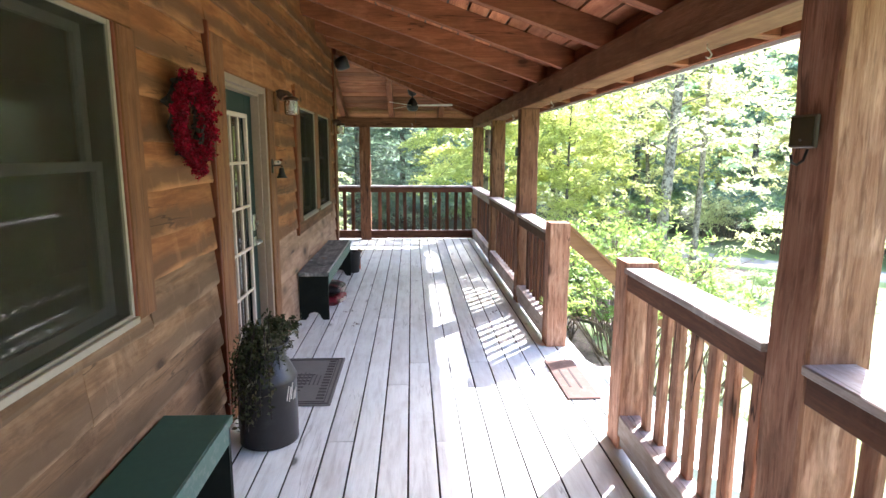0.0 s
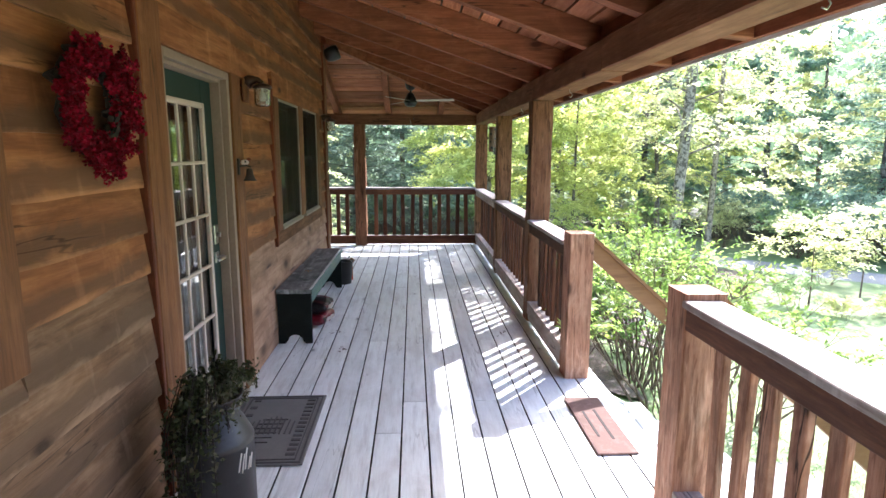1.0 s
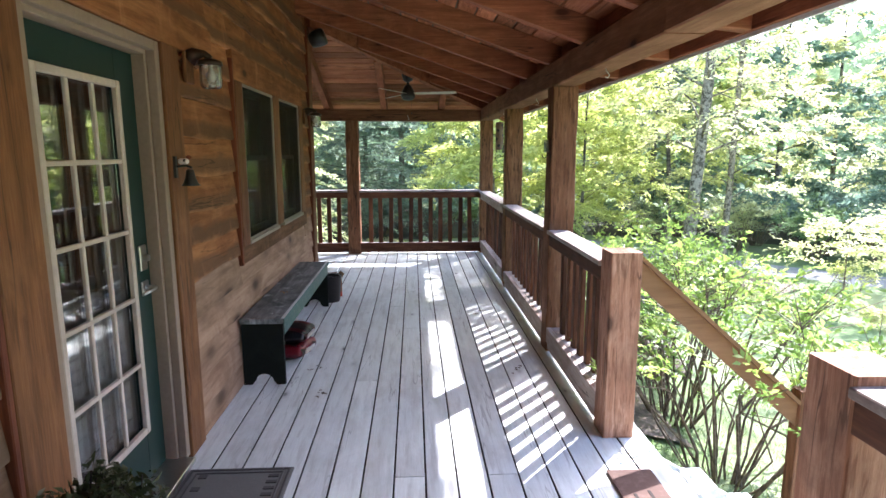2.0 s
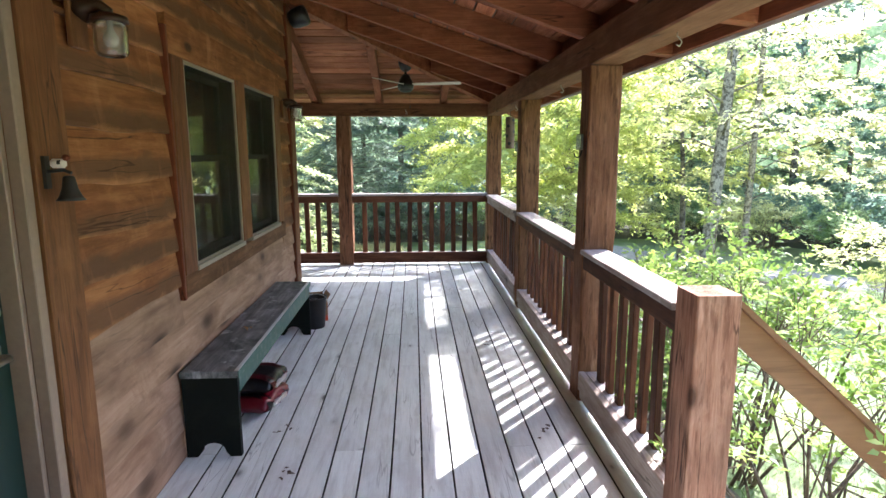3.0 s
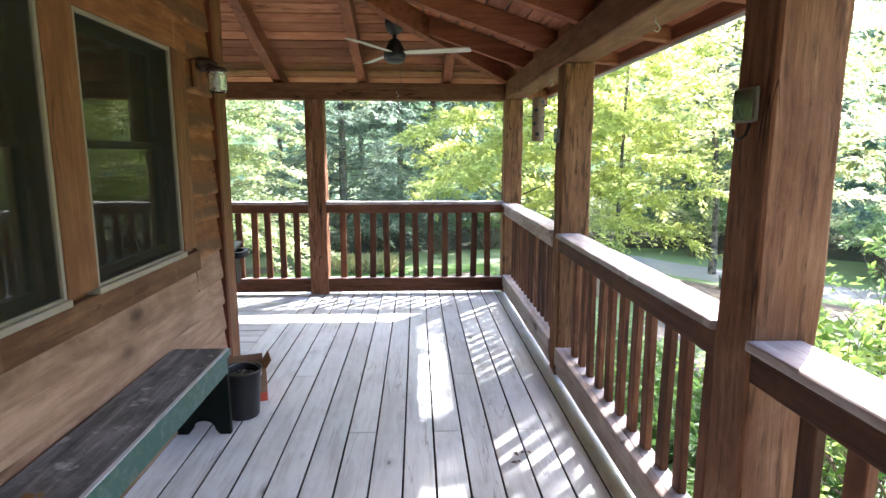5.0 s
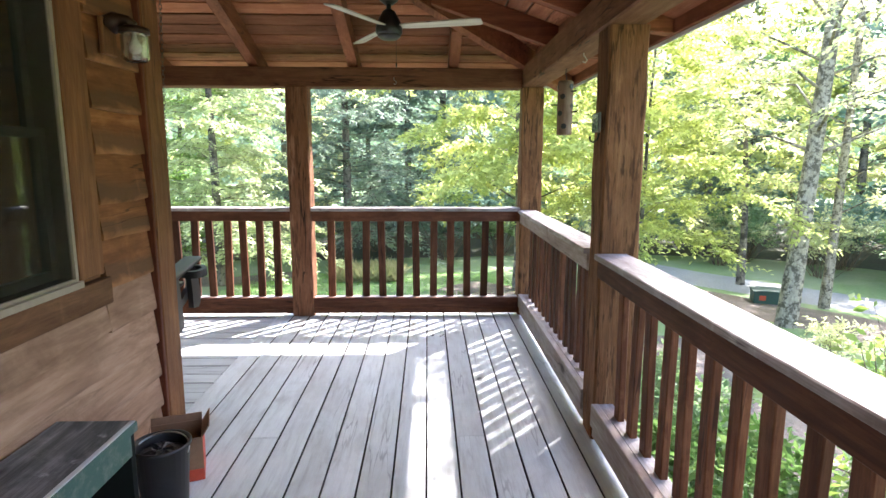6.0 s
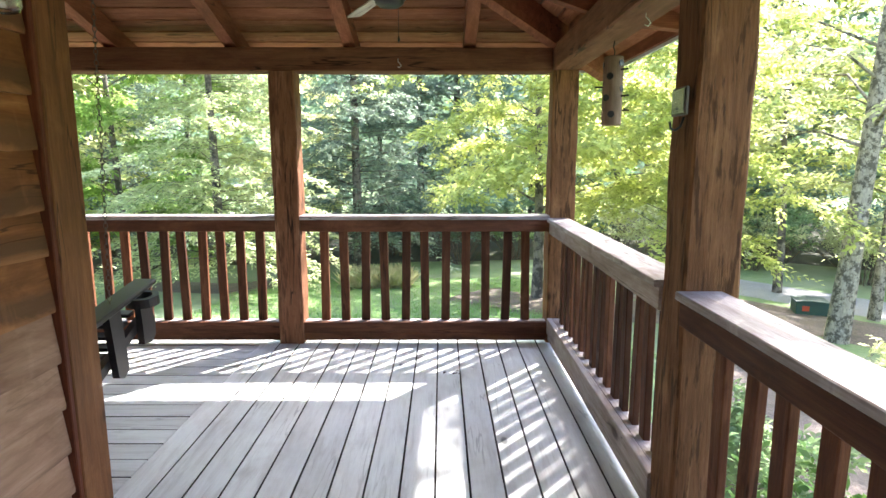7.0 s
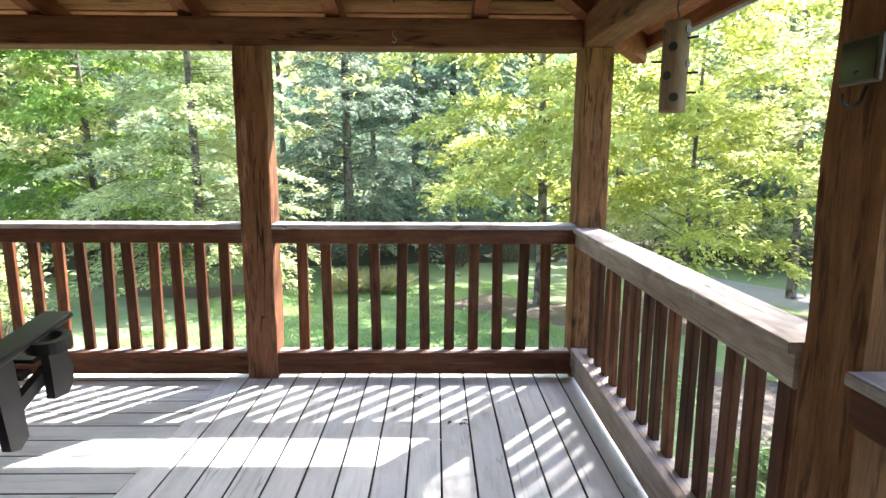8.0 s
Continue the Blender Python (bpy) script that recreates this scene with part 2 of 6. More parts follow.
SILL_Y = wood("weathered_sill_board_wood", "y", (0.060, 0.026, 0.011), (0.135, 0.060, 0.025), (0.24, 0.120, 0.056), (0.075, 0.033, 0.014), rough=0.75, blotch=0.7, spread=0.05, bump=0.3, scuff=0.15, grainy=0.3)
BOARD_Y = wood("header_board_wood", "y", *SIDE, rough=0.72, blotch=0.7, spread=0.2, bump=0.4, scuff=0.2, grainy=0.35)
FRESH_Y = wood("fresh_siding_wood", "y", (0.17, 0.092, 0.052), (0.305, 0.180, 0.112), (0.41, 0.262, 0.175), (0.16, 0.080, 0.044), rough=0.68, blotch=0.75, spread=0.26, bump=0.15, grainy=0.10, cracks=0.25, knots=1.0, knot=2.1)
TRIM_W = ((0.086, 0.031, 0.011), (0.198, 0.082, 0.030), (0.285, 0.128, 0.050), (0.112, 0.043, 0.016))
TRIM_RED = wood("dark_red_trim_wood", "z", (0.06, 0.014, 0.006), (0.145, 0.036, 0.014), (0.22, 0.065, 0.028), (0.075, 0.02, 0.009), rough=0.6, spread=0.1)
# faded wood, paled further to carry the bright light near the steps
FADED_LIT = ((0.165, 0.066, 0.036), (0.365, 0.180, 0.112), (0.49, 0.285, 0.195), (0.155, 0.088, 0.058))
FADED_LIT_Z = wood("faded_lit_post_wood", "z", *FADED_LIT, rough=0.75, spread=0.16, bump=0.7, cracks=1.0, blotch=0.85, scuff=0.35, flecks=0.6)
HAND = ((0.165, 0.082, 0.037), (0.205, 0.104, 0.048), (0.245, 0.13, 0.063), (0.165, 0.078, 0.035))
HAND_X = wood("handrail_wood", "x", *HAND, rough=0.6, spread=0.05, cracks=0.2, grainy=0.12)
TRIM_DARK = wood("red_brown_trim_wood", "z", (0.065, 0.022, 0.009), (0.155, 0.058, 0.024), (0.23, 0.10, 0.045), (0.08, 0.03, 0.012), rough=0.65, spread=0.05, blotch=0.7, scuff=0.15)
TRIM_Z = wood("trim_wood_z", "z", *TRIM_W, rough=0.62, spread=0.12)
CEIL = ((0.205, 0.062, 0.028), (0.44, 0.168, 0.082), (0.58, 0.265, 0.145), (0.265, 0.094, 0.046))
# one ceiling wood: end boards darkened, long boards lightened, to carry their light
CEIL_X_SHADED = wood("ceiling_wood_x_shaded", "x", *[tuple(v * 0.66 for v in c) for c in CEIL], rough=0.7, spread=0.42, islands=True)
CEIL_Y_LIT = wood("ceiling_wood_y_lit", "y", *[tuple(min(0.7, v * 1.05) for v in c) for c in CEIL], rough=0.7, spread=0.42, islands=True)
RAFT = ((0.10, 0.030, 0.014), (0.22, 0.074, 0.034), (0.32, 0.128, 0.066), (0.13, 0.045, 0.022))
RAFT_Y = wood("rafter_wood_y", "y", *RAFT, rough=0.68, spread=0.18)
# rafters of the long part lightened in colour for the light there
RAFT_X_LIT = wood("rafter_wood_x_lit", "x", *[tuple(v * 1.22 for v in c) for c in RAFT], rough=0.68, spread=0.18)
SCREEN = screening("insect_screen", 0.26)
SCREEN_DENSE = screening("dusty_insect_screen", 0.45)
BENCH_TOP = wood("worn_bench_wood", "y", (0.055, 0.057, 0.054), (0.17, 0.172, 0.165), (0.40, 0.40, 0.385), (0.045, 0.058, 0.052), rough=0.6, blotch=0.9, spread=0.05, scuff=0.5)
BENCH_GREEN = painted("bench_green_paint", (0.026, 0.080, 0.060), (0.15, 0.165, 0.14), 0.55, 0.95, 18)
BENCH_DARK = matte(painted("bench_dark_paint", (0.008, 0.010, 0.008), (0.024, 0.026, 0.022), 0.8, 0.3, 5))
GREEN_TOP = painted("green_bench_top_paint", (0.022, 0.072, 0.048), (0.05, 0.125, 0.09), 0.55, 0.4, 4)
DOOR_GREEN = painted("door_green_paint", (0.003, 0.022, 0.017), (0.006, 0.030, 0.023), 0.5, 0.3, 3)
CASING = painted("tan_casing_paint", (0.27, 0.19, 0.135), (0.18, 0.12, 0.08), 0.55, 0.5, 5)
WHITE = painted("white_trim_paint", (0.52, 0.42, 0.34), (0.27, 0.20, 0.15), 0.5, 0.45, 5)
VINYL = painted("window_vinyl", (0.28, 0.235, 0.175), (0.19, 0.155, 0.115), 0.45, 0.3, 4)
SASH = matte(painted("sash_brown", (0.050, 0.044, 0.031), (0.040, 0.035, 0.025), 0.6, 0.3, 4))
SASH_PALE = painted("pale_sash_grey", (0.30, 0.29, 0.26), (0.22, 0.21, 0.19), 0.6, 0.3, 4)
BLACK = painted("black_metal", (0.012, 0.012, 0.013), (0.03, 0.03, 0.03), 0.4, 0.4, 8)
POLY = painted("black_plastic_lumber", (0.016, 0.014, 0.013), (0.040, 0.034, 0.030), 0.45, 0.4, 8)
CHAIN = painted("dull_chain_steel", (0.13, 0.105, 0.085), (0.20, 0.13, 0.085), 0.5, 0.5, 20, 0.6)
BRONZE = painted("tarnished_bronze", (0.045, 0.022, 0.012), (0.10, 0.055, 0.03), 0.5, 0.5, 12, 0.5)
IRON = painted("cast_iron", (0.02, 0.018, 0.016), (0.07, 0.05, 0.035), 0.6, 0.5, 14)
CAN = painted("can_dark_paint", (0.024, 0.021, 0.021), (0.06, 0.055, 0.055), 0.38, 0.5, 6, 0.3)
STEEL = painted("satin_steel", (0.55, 0.54, 0.51), (0.4, 0.38, 0.34), 0.3, 0.3, 9, 1.0)
GALV = painted("eave_metal", (0.62, 0.63, 0.62), (0.42, 0.43, 0.42), 0.5, 0.3, 3)
RUBBER_PALE = painted("worn_mat_pattern", (0.060, 0.056, 0.052), (0.09, 0.085, 0.078), 0.85, 0.5, 12)
RUBBER = painted("mat_rubber", (0.135, 0.128, 0.118), (0.19, 0.18, 0.165), 0.85, 0.5, 12)
BROWN_MAT = painted("brown_mat", (0.095, 0.050, 0.038), (0.17, 0.105, 0.085), 0.9, 0.8, 16)
BAG_RED = painted("bag_red_film", (0.14, 0.004, 0.012), (0.30, 0.04, 0.045), 0.35, 0.3, 9, bump=0.5)
BAG_BLACK = painted("bag_black_film", (0.012, 0.011, 0.012), (0.05, 0.045, 0.045), 0.35, 0.3, 9, bump=0.5)
PALE = painted("pale_print", (0.62, 0.55, 0.50), (0.4, 0.3, 0.3), 0.5, 0.3, 20)
CARD = painted("brown_cardboard", (0.30, 0.17, 0.09), (0.20, 0.11, 0.06), 0.85, 0.4, 7)
CARD_RED = painted("orange_red_print", (0.62, 0.085, 0.035), (0.45, 0.06, 0.03), 0.6, 0.3, 7)
PANEL_DARK = painted("solar_panel_face", (0.045, 0.042, 0.026), (0.03, 0.028, 0.018), 0.12, 0.3, 6, bump=0.02)
PANEL_RIM = painted("brown_plastic_case", (0.07, 0.055, 0.04), (0.10, 0.08, 0.06), 0.5, 0.3, 8)
LOG = wood("birdhouse_log", "z", (0.12, 0.07, 0.045), (0.235, 0.155, 0.105), (0.33, 0.23, 0.165), (0.13, 0.08, 0.05), spread=0.0)
BLADE = wood("fan_blade_wood", "x", (0.38, 0.35, 0.30), (0.52, 0.49, 0.43), (0.62, 0.59, 0.52), (0.4, 0.38, 0.33), spread=0.05)
TRANSFORMER = painted("utility_green", (0.018, 0.055, 0.040), (0.03, 0.07, 0.05), 0.5, 0.3, 3)
ORANGE = painted("orange_sticker", (0.40, 0.055, 0.015), (0.3, 0.06, 0.02), 0.5, 0.2, 9)
GLASS = glassy("window_glass")
# shade of the deep reveal is put into the jamb's dark colour
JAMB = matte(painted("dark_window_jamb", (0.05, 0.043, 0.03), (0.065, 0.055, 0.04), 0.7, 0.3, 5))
# near-black ground tone that paints the dark below the floor gaps
UNDERFLOOR_DARK = ground_mat("underfloor_dark", (0.018, 0.014, 0.011), (0.045, 0.036, 0.028), (0.03, 0.024, 0.018), 1.0, 20)
# joists and board sides nearly black: shade of the deck gaps in colour
JOIST_GAP_DARK = wood("gap_dark_joist_wood", "x", (0.015, 0.012, 0.010), (0.032, 0.026, 0.021), (0.05, 0.042, 0.034), (0.02, 0.016, 0.012), grainy=0.3)
JAR = glassy("jar_glass", 0.16, (0.95, 0.95, 0.92))
# the unlit room's dimness is put into its plaster colour
ROOM_DIMMED = painted("dimmed_room_plaster", (0.075, 0.062, 0.047), (0.06, 0.05, 0.04), 0.9, 0.3, 1.5)
SHINGLE = painted("roof_metal_brown", (0.12, 0.085, 0.065), (0.2, 0.15, 0.12), 0.6, 0.4, 3)
BERRY = matte(leafy("wreath_red", (0.030, 0.001, 0.004), (0.15, 0.002, 0.012), (0.40, 0.006, 0.03), 0.08, 0.8, spray=16))
TWIG = painted("dark_twig", (0.020, 0.012, 0.009), (0.05, 0.03, 0.02), 0.9, 0.4, 20)
IVY = matte(leafy("ivy_leaf", (0.018, 0.021, 0.011), (0.05, 0.056, 0.025), (0.17, 0.145, 0.10), 0.2, 0.8, spray=9))
DRY = leafy("dry_leaf", (0.12, 0.06, 0.02), (0.2, 0.11, 0.04), (0.15, 0.08, 0.03), 0.2)
DEAD = leafy("dead_leaf", (0.03, 0.018, 0.010), (0.05, 0.03, 0.016), (0.08, 0.05, 0.028), 0.1)
LEAF_Y = leafy("leaf_yellow_green", (0.16, 0.198, 0.064), (0.30, 0.325, 0.112), (0.46, 0.455, 0.20), 0.74)
LEAF_C = leafy("needle_cream_green", (0.17, 0.22, 0.09), (0.30, 0.34, 0.17), (0.46, 0.47, 0.29), 0.6)
LEAF_F = leafy("leaf_shoot_green", (0.07, 0.13, 0.03), (0.14, 0.21, 0.045), (0.27, 0.32, 0.085), 0.55, spray=3.0)
LEAF_G = leafy("leaf_mid_green", (0.10, 0.165, 0.072), (0.165, 0.235, 0.105), (0.27, 0.33, 0.17), 0.6)
LEAF_N = leafy("leaf_fresh_green", (0.10, 0.18, 0.04), (0.18, 0.265, 0.07), (0.31, 0.37, 0.13), 0.64)
LEAF_S = leafy("leaf_shrub_green", (0.05, 0.11, 0.03), (0.09, 0.17, 0.045), (0.17, 0.25, 0.075), 0.5)
LEAF_D = leafy("leaf_deep_green", (0.072, 0.128, 0.096), (0.13, 0.195, 0.14), (0.21, 0.27, 0.19), 0.60)
LEAF_P = leafy("leaf_pale_green", (0.265, 0.285, 0.125), (0.365, 0.375, 0.195), (0.475, 0.47, 0.30), 0.64)
NEEDLE = leafy("needle_grey_green", (0.085, 0.125, 0.09), (0.14, 0.185, 0.13), (0.23, 0.27, 0.18), 0.5)
BARK_PALE = barky("bark_pale_patchy", (0.17, 0.14, 0.10), (0.40, 0.35, 0.27), (0.06, 0.05, 0.032), 9)
BARK = barky("bark_brown", (0.09, 0.075, 0.058), (0.25, 0.215, 0.175), (0.04, 0.033, 0.026), 4)
STEM = barky("shrub_stem_bark", (0.10, 0.07, 0.048), (0.22, 0.16, 0.115), (0.07, 0.05, 0.035), 12)
LAWN = ground_mat("lawn_grass", (0.095, 0.155, 0.055), (0.185, 0.25, 0.105), (0.25, 0.275, 0.165))
MULCH = ground_mat("leaf_mulch", (0.045, 0.034, 0.026), (0.20, 0.155, 0.125), (0.10, 0.085, 0.06), 1.5, 22)
# shade under the trees is put into this dark ground colour
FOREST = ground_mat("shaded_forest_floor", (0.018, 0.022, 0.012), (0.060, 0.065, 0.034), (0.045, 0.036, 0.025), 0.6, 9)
GRAVEL = ground_mat("gravel_drive", (0.14, 0.138, 0.135), (0.30, 0.30, 0.30), (0.21, 0.205, 0.20), 0.8, 35)
BLADES = leafy("grass_blade", (0.08, 0.145, 0.04), (0.145, 0.215, 0.075), (0.26, 0.28, 0.15), 0.45)
# vivid green grass, brightened in colour to stand in for sun on it
BLADES_G_LIT = leafy("vivid_lit_grass_blade", (0.09, 0.20, 0.045), (0.15, 0.285, 0.075), (0.26, 0.36, 0.13), 0.5)
STRAW = leafy("pale_grass_blade", (0.26, 0.24, 0.12), (0.36, 0.33, 0.18), (0.22, 0.25, 0.10), 0.4)
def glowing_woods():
    """Foliage far beyond the clearing, a plain backdrop; emission stands in for sunlight on it."""
    m, nt, b = mat_base("glowing_far_woods", 1.0)
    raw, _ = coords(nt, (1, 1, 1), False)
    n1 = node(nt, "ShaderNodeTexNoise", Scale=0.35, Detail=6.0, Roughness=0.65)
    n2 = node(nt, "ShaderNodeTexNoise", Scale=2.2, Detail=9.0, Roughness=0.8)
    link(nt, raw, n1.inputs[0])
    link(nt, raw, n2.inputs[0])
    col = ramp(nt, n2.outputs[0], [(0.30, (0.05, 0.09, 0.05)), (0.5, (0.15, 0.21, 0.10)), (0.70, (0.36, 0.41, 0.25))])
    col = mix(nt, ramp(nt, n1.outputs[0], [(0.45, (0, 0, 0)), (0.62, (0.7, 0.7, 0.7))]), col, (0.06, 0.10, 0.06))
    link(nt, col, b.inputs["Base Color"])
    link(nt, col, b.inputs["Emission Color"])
    # self-glow in place of sun and haze on the far foliage
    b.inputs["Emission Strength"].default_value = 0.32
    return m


FAR_WOODS = glowing_woods()
STONE = ground_mat("step_stone", (0.16, 0.16, 0.155), (0.34, 0.335, 0.325), (0.25, 0.245, 0.24), 1.2, 18)

# ---- building helpers ----


def part(name, bm, material, parent=None, label="", at=(0, 0, 0), smooth=False):
    """Links a bmesh as one mesh object, under a thing or a part."""
    bmesh.ops.recalc_face_normals(bm, faces=bm.faces[:])
    me = bpy.data.meshes.new(name)
    bm.to_mesh(me)
    bm.free()
    me.materials.append(material)
    if smooth:
        for p in me.polygons:
            p.use_smooth = True
    return put(name, me, parent, label, at)


def put(name, me, parent=None, label="", at=(0, 0, 0)):
    ob = new(name, me)
    ob.location = at
    if parent is not None:
        ob.parent = parent
    if label:
        ob["label"] = label
    return ob


def thing(name, at, label, category, group="", kind=""):
    return tagged(put(name, None, None, "", at), label, category, group, kind)


def bx(bm, x0, x1, y0, y1, z0, z1):
    v = [bm.verts.new((x, y, z)) for x in (x0, x1) for y in (y0, y1) for z in (z0, z1)]
    for f in ((0, 1, 3, 2), (4, 6, 7, 5), (0, 4, 5, 1), (2, 3, 7, 6), (0, 2, 6, 4), (1, 5, 7, 3)):
        bm.faces.new([v[i] for i in f])
    return v


def block(x0, x1, y0, y1, z0, z1, bevel=0.003):
    bm = bmesh.new()
    bx(bm, x0, x1, y0, y1, z0, z1)
    if bevel:
        bmesh.ops.bevel(bm, geom=bm.edges[:], offset=bevel, segments=1, affect="EDGES", profile=0.5)
    return bm


def rings(bm, loops, closed=True, caps=True):
    """Joins loops of points by faces."""
    vs = [[bm.verts.new(p) for p in loop] for loop in loops]
    k = len(vs[0])
    for a, b in zip(vs, vs[1:]):
        for i in range(k if closed else k - 1):
            j = (i + 1) % k
            bm.faces.new((a[i], a[j], b[j], b[i]))
    if caps:
        bm.faces.new(vs[0][::-1])
        bm.faces.new(vs[-1])
    return vs


def timber(w, d, length, axis="z", chamfer=0.006, n=1, rough=0.0, seed=0):
    """A sawn timber: a chamfered section w by d, along an axis from 0, with uneven faces."""
    bm = bmesh.new()
    a, b, c = w / 2, d / 2, chamfer
    sec = [(-a + c, -b), (a - c, -b), (a, -b + c), (a, b - c), (a - c, b), (-a + c, b), (-a, b - c), (-a, -b + c)]
    loops = []
    for i in range(n + 1):
        t = length * i / n
        loop = []
        for k, (u, v) in enumerate(sec):
            if rough:
                q = Vector((u * 9 + seed * 3.1, v * 9 + seed * 1.7, t * 4.1))
                u += rough * noise.noise(q)
                v += rough * noise.noise(q + Vector((9.2, 4.4, 1.3)))
            loop.append({"z": (u, v, t), "y": (u, t, v), "x": (t, u, v)}[axis])
        loops.append(loop)
    rings(bm, loops)
    return bm


def lathe(bm, profile, sides=20, centre=(0, 0, 0), caps=True):
    cx, cy, cz = centre
    rings(bm, [[(cx + r * math.cos(2 * math.pi * i / sides), cy + r * math.sin(2 * math.pi * i / sides), cz + z) for i in range(sides)] for r, z in profile], caps=caps)


def tube(bm, pts, radii, sides=6):
    pts = [Vector(p) for p in pts]
    loops = []
    for i, p in enumerate(pts):
        t = (pts[min(i + 1, len(pts) - 1)] - pts[max(i - 1, 0)]).normalized()
        u = t.orthogonal().normalized() if i == 0 else (u - t * u.dot(t)).normalized()
        v = t.cross(u)
        r = radii[i] if isinstance(radii, (list, tuple)) else radii
        loops.append([p + (u * math.cos(2 * math.pi * k / sides) + v * math.sin(2 * math.pi * k / sides)) * r for k in range(sides)])
    rings(bm, loops)


def prism(bm, outline, axis, lo, hi):
    """Extrudes an outline of (a, b) along an axis."""
    def p(a, b, c):
        return {"y": (a, c, b), "x": (c, a, b), "z": (a, b, c)}[axis]
    rings(bm, [[p(a, b, lo) for a, b in outline], [p(a, b, hi) for a, b in outline]])


def quads(name, verts, material):
    """A mesh of loose four-cornered leaves from an array of corners."""
    n = len(verts) // 4
    me = bpy.data.meshes.new(name)
    me.vertices.add(4 * n)
    me.vertices.foreach_set("co", np.asarray(verts, dtype=np.float32).ravel())
    me.loops.add(4 * n)
    me.loops.foreach_set("vertex_index", np.arange(4 * n, dtype=np.int32))
    me.polygons.add(n)
    me.polygons.foreach_set("loop_start", np.arange(0, 4 * n, 4, dtype=np.int32))
    me.update(calc_edges=True)
    me.materials.append(material)
    return me


def leaves(rng, centres, size, flat=0.5, slim=0.55, vary=0.35):
    """Folded leaf blades at the centres; flat: 1 lies level, 0 any way round."""
    c = np.asarray(centres, dtype=float)
    n = len(c)
    nrm = rng.normal(size=(n, 3))
    nrm /= np.linalg.norm(nrm, axis=1)[:, None]
    nrm = nrm * (1 - flat) + np.array((0, 0, 1.0)) * flat
    nrm /= np.linalg.norm(nrm, axis=1)[:, None]
    d = np.cross(nrm, rng.normal(size=(n, 3)))
    d /= np.linalg.norm(d, axis=1)[:, None] + 1e-9
    s = np.cross(nrm, d)
    ln = size * (1 + vary * rng.uniform(-1, 1, n))[:, None]
    wd = ln * slim / 2
    base = c - d * ln * 0.5
    tip = c + d * ln * 0.5 - nrm * ln * 0.12
    left = c + s * wd + nrm * ln * 0.08 - d * ln * 0.05
    right = c - s * wd + nrm * ln * 0.08 - d * ln * 0.05
    return np.stack([base, right, tip, left], axis=1).reshape(-1, 3)


def sprays(rng, twigs, leaf, per, droop=0.25, slim=0.5, level=0.6, fan=0.75):
    """Leaves set alternately along twigs, each twig given as (foot, tip): flat sprays with gaps between them."""
    tw = np.asarray(twigs, dtype=float)
    foot, run = tw[:, 0], tw[:, 1] - tw[:, 0]
    ln = np.linalg.norm(run, axis=1)[:, None] + 1e-9
    d = run / ln
    up = np.array((0, 0, 1.0)) * level + rng.normal(size=d.shape) * (1 - level) * 0.7
    side = np.cross(d, up)
    side /= np.linalg.norm(side, axis=1)[:, None] + 1e-9
    nrm = np.cross(side, d)
    out = []
    for j in range(per):
        t = (j + rng.uniform(0.1, 0.9, (len(tw), 1))) / per
        sign = 1.0 if j % 2 else -1.0
        ldir = d * (0.45 + 0.5 * t) + side * sign * fan * (1.15 - 0.6 * t) + rng.normal(size=d.shape) * 0.22
        ldir[:, 2] -= droop * 0.5
        ldir /= np.linalg.norm(ldir, axis=1)[:, None]
        n = nrm + rng.normal(size=d.shape) * 0.38
        w = np.cross(n, ldir)
        w /= np.linalg.norm(w, axis=1)[:, None] + 1e-9
        n = np.cross(ldir, w)
        size = leaf * rng.uniform(0.6, 1.25, (len(tw), 1))
        base = foot + d * ln * t + rng.normal(size=d.shape) * leaf * 0.15
        base[:, 2] -= (droop * ln * t * t)[:, 0]
        mid = base + ldir * size * 0.5 + n * size * 0.09
        tip = base + ldir * size - n * size * 0.10
        out.append(np.stack([base, mid - w * size * slim / 2, tip, mid + w * size * slim / 2], 1).reshape(-1, 3))
    return np.concatenate(out)


# ---- the plan ----
WALL, CORNER = -0.87, 9.12          # the house front and its corner
RAIL = 1.41                         # inner face of posts and rails
FAR = 11.25                         # inner face of the end rail
SLOPE, UNDER = 0.33, 2.43           # the ceiling's pitch and its height over the rail


def under_x(x):
    return UNDER + SLOPE * (RAIL - x)


def under_y(y):
    return UNDER + SLOPE * (FAR + 0.01 - y)


def ground_z(x, y):
    d = math.hypot(max(0.0, x - 1.7), max(0.0, y - 11.6))
    d = max(d, 0.6 * max(0.0, -x - 8))
    z = -0.65 - 1.22 * (1 - math.exp(-d / 5.0))
    z += 0.05 * noise.noise(Vector((x * 0.25, y * 0.25, 0)))
    far = math.hypot(x, y - 5)
    return z + 2.5 * max(0.0, (far - 34) / 40) ** 1.2


# ---- ground ----
def build_ground():
    bm = bmesh.new()
    steps = [-400, -180, -90, -60] + [-40 + 2 * i for i in range(20)] + [0.8 * i for i in range(40)] + [32 + 3 * i for i in range(14)] + [90, 180, 400]
    grid = [[bm.verts.new((x, y + 0.01, ground_z(x, y))) for y in steps] for x in steps]
    for i in range(len(steps) - 1):
        for j in range(len(steps) - 1):
            bm.faces.new((grid[i][j], grid[i + 1][j], grid[i + 1][j + 1], grid[i][j + 1]))
    tagged(part("ground", bm, LAWN, smooth=True), "green mown lawn sloping away from the porch", "ground", kind="structure")


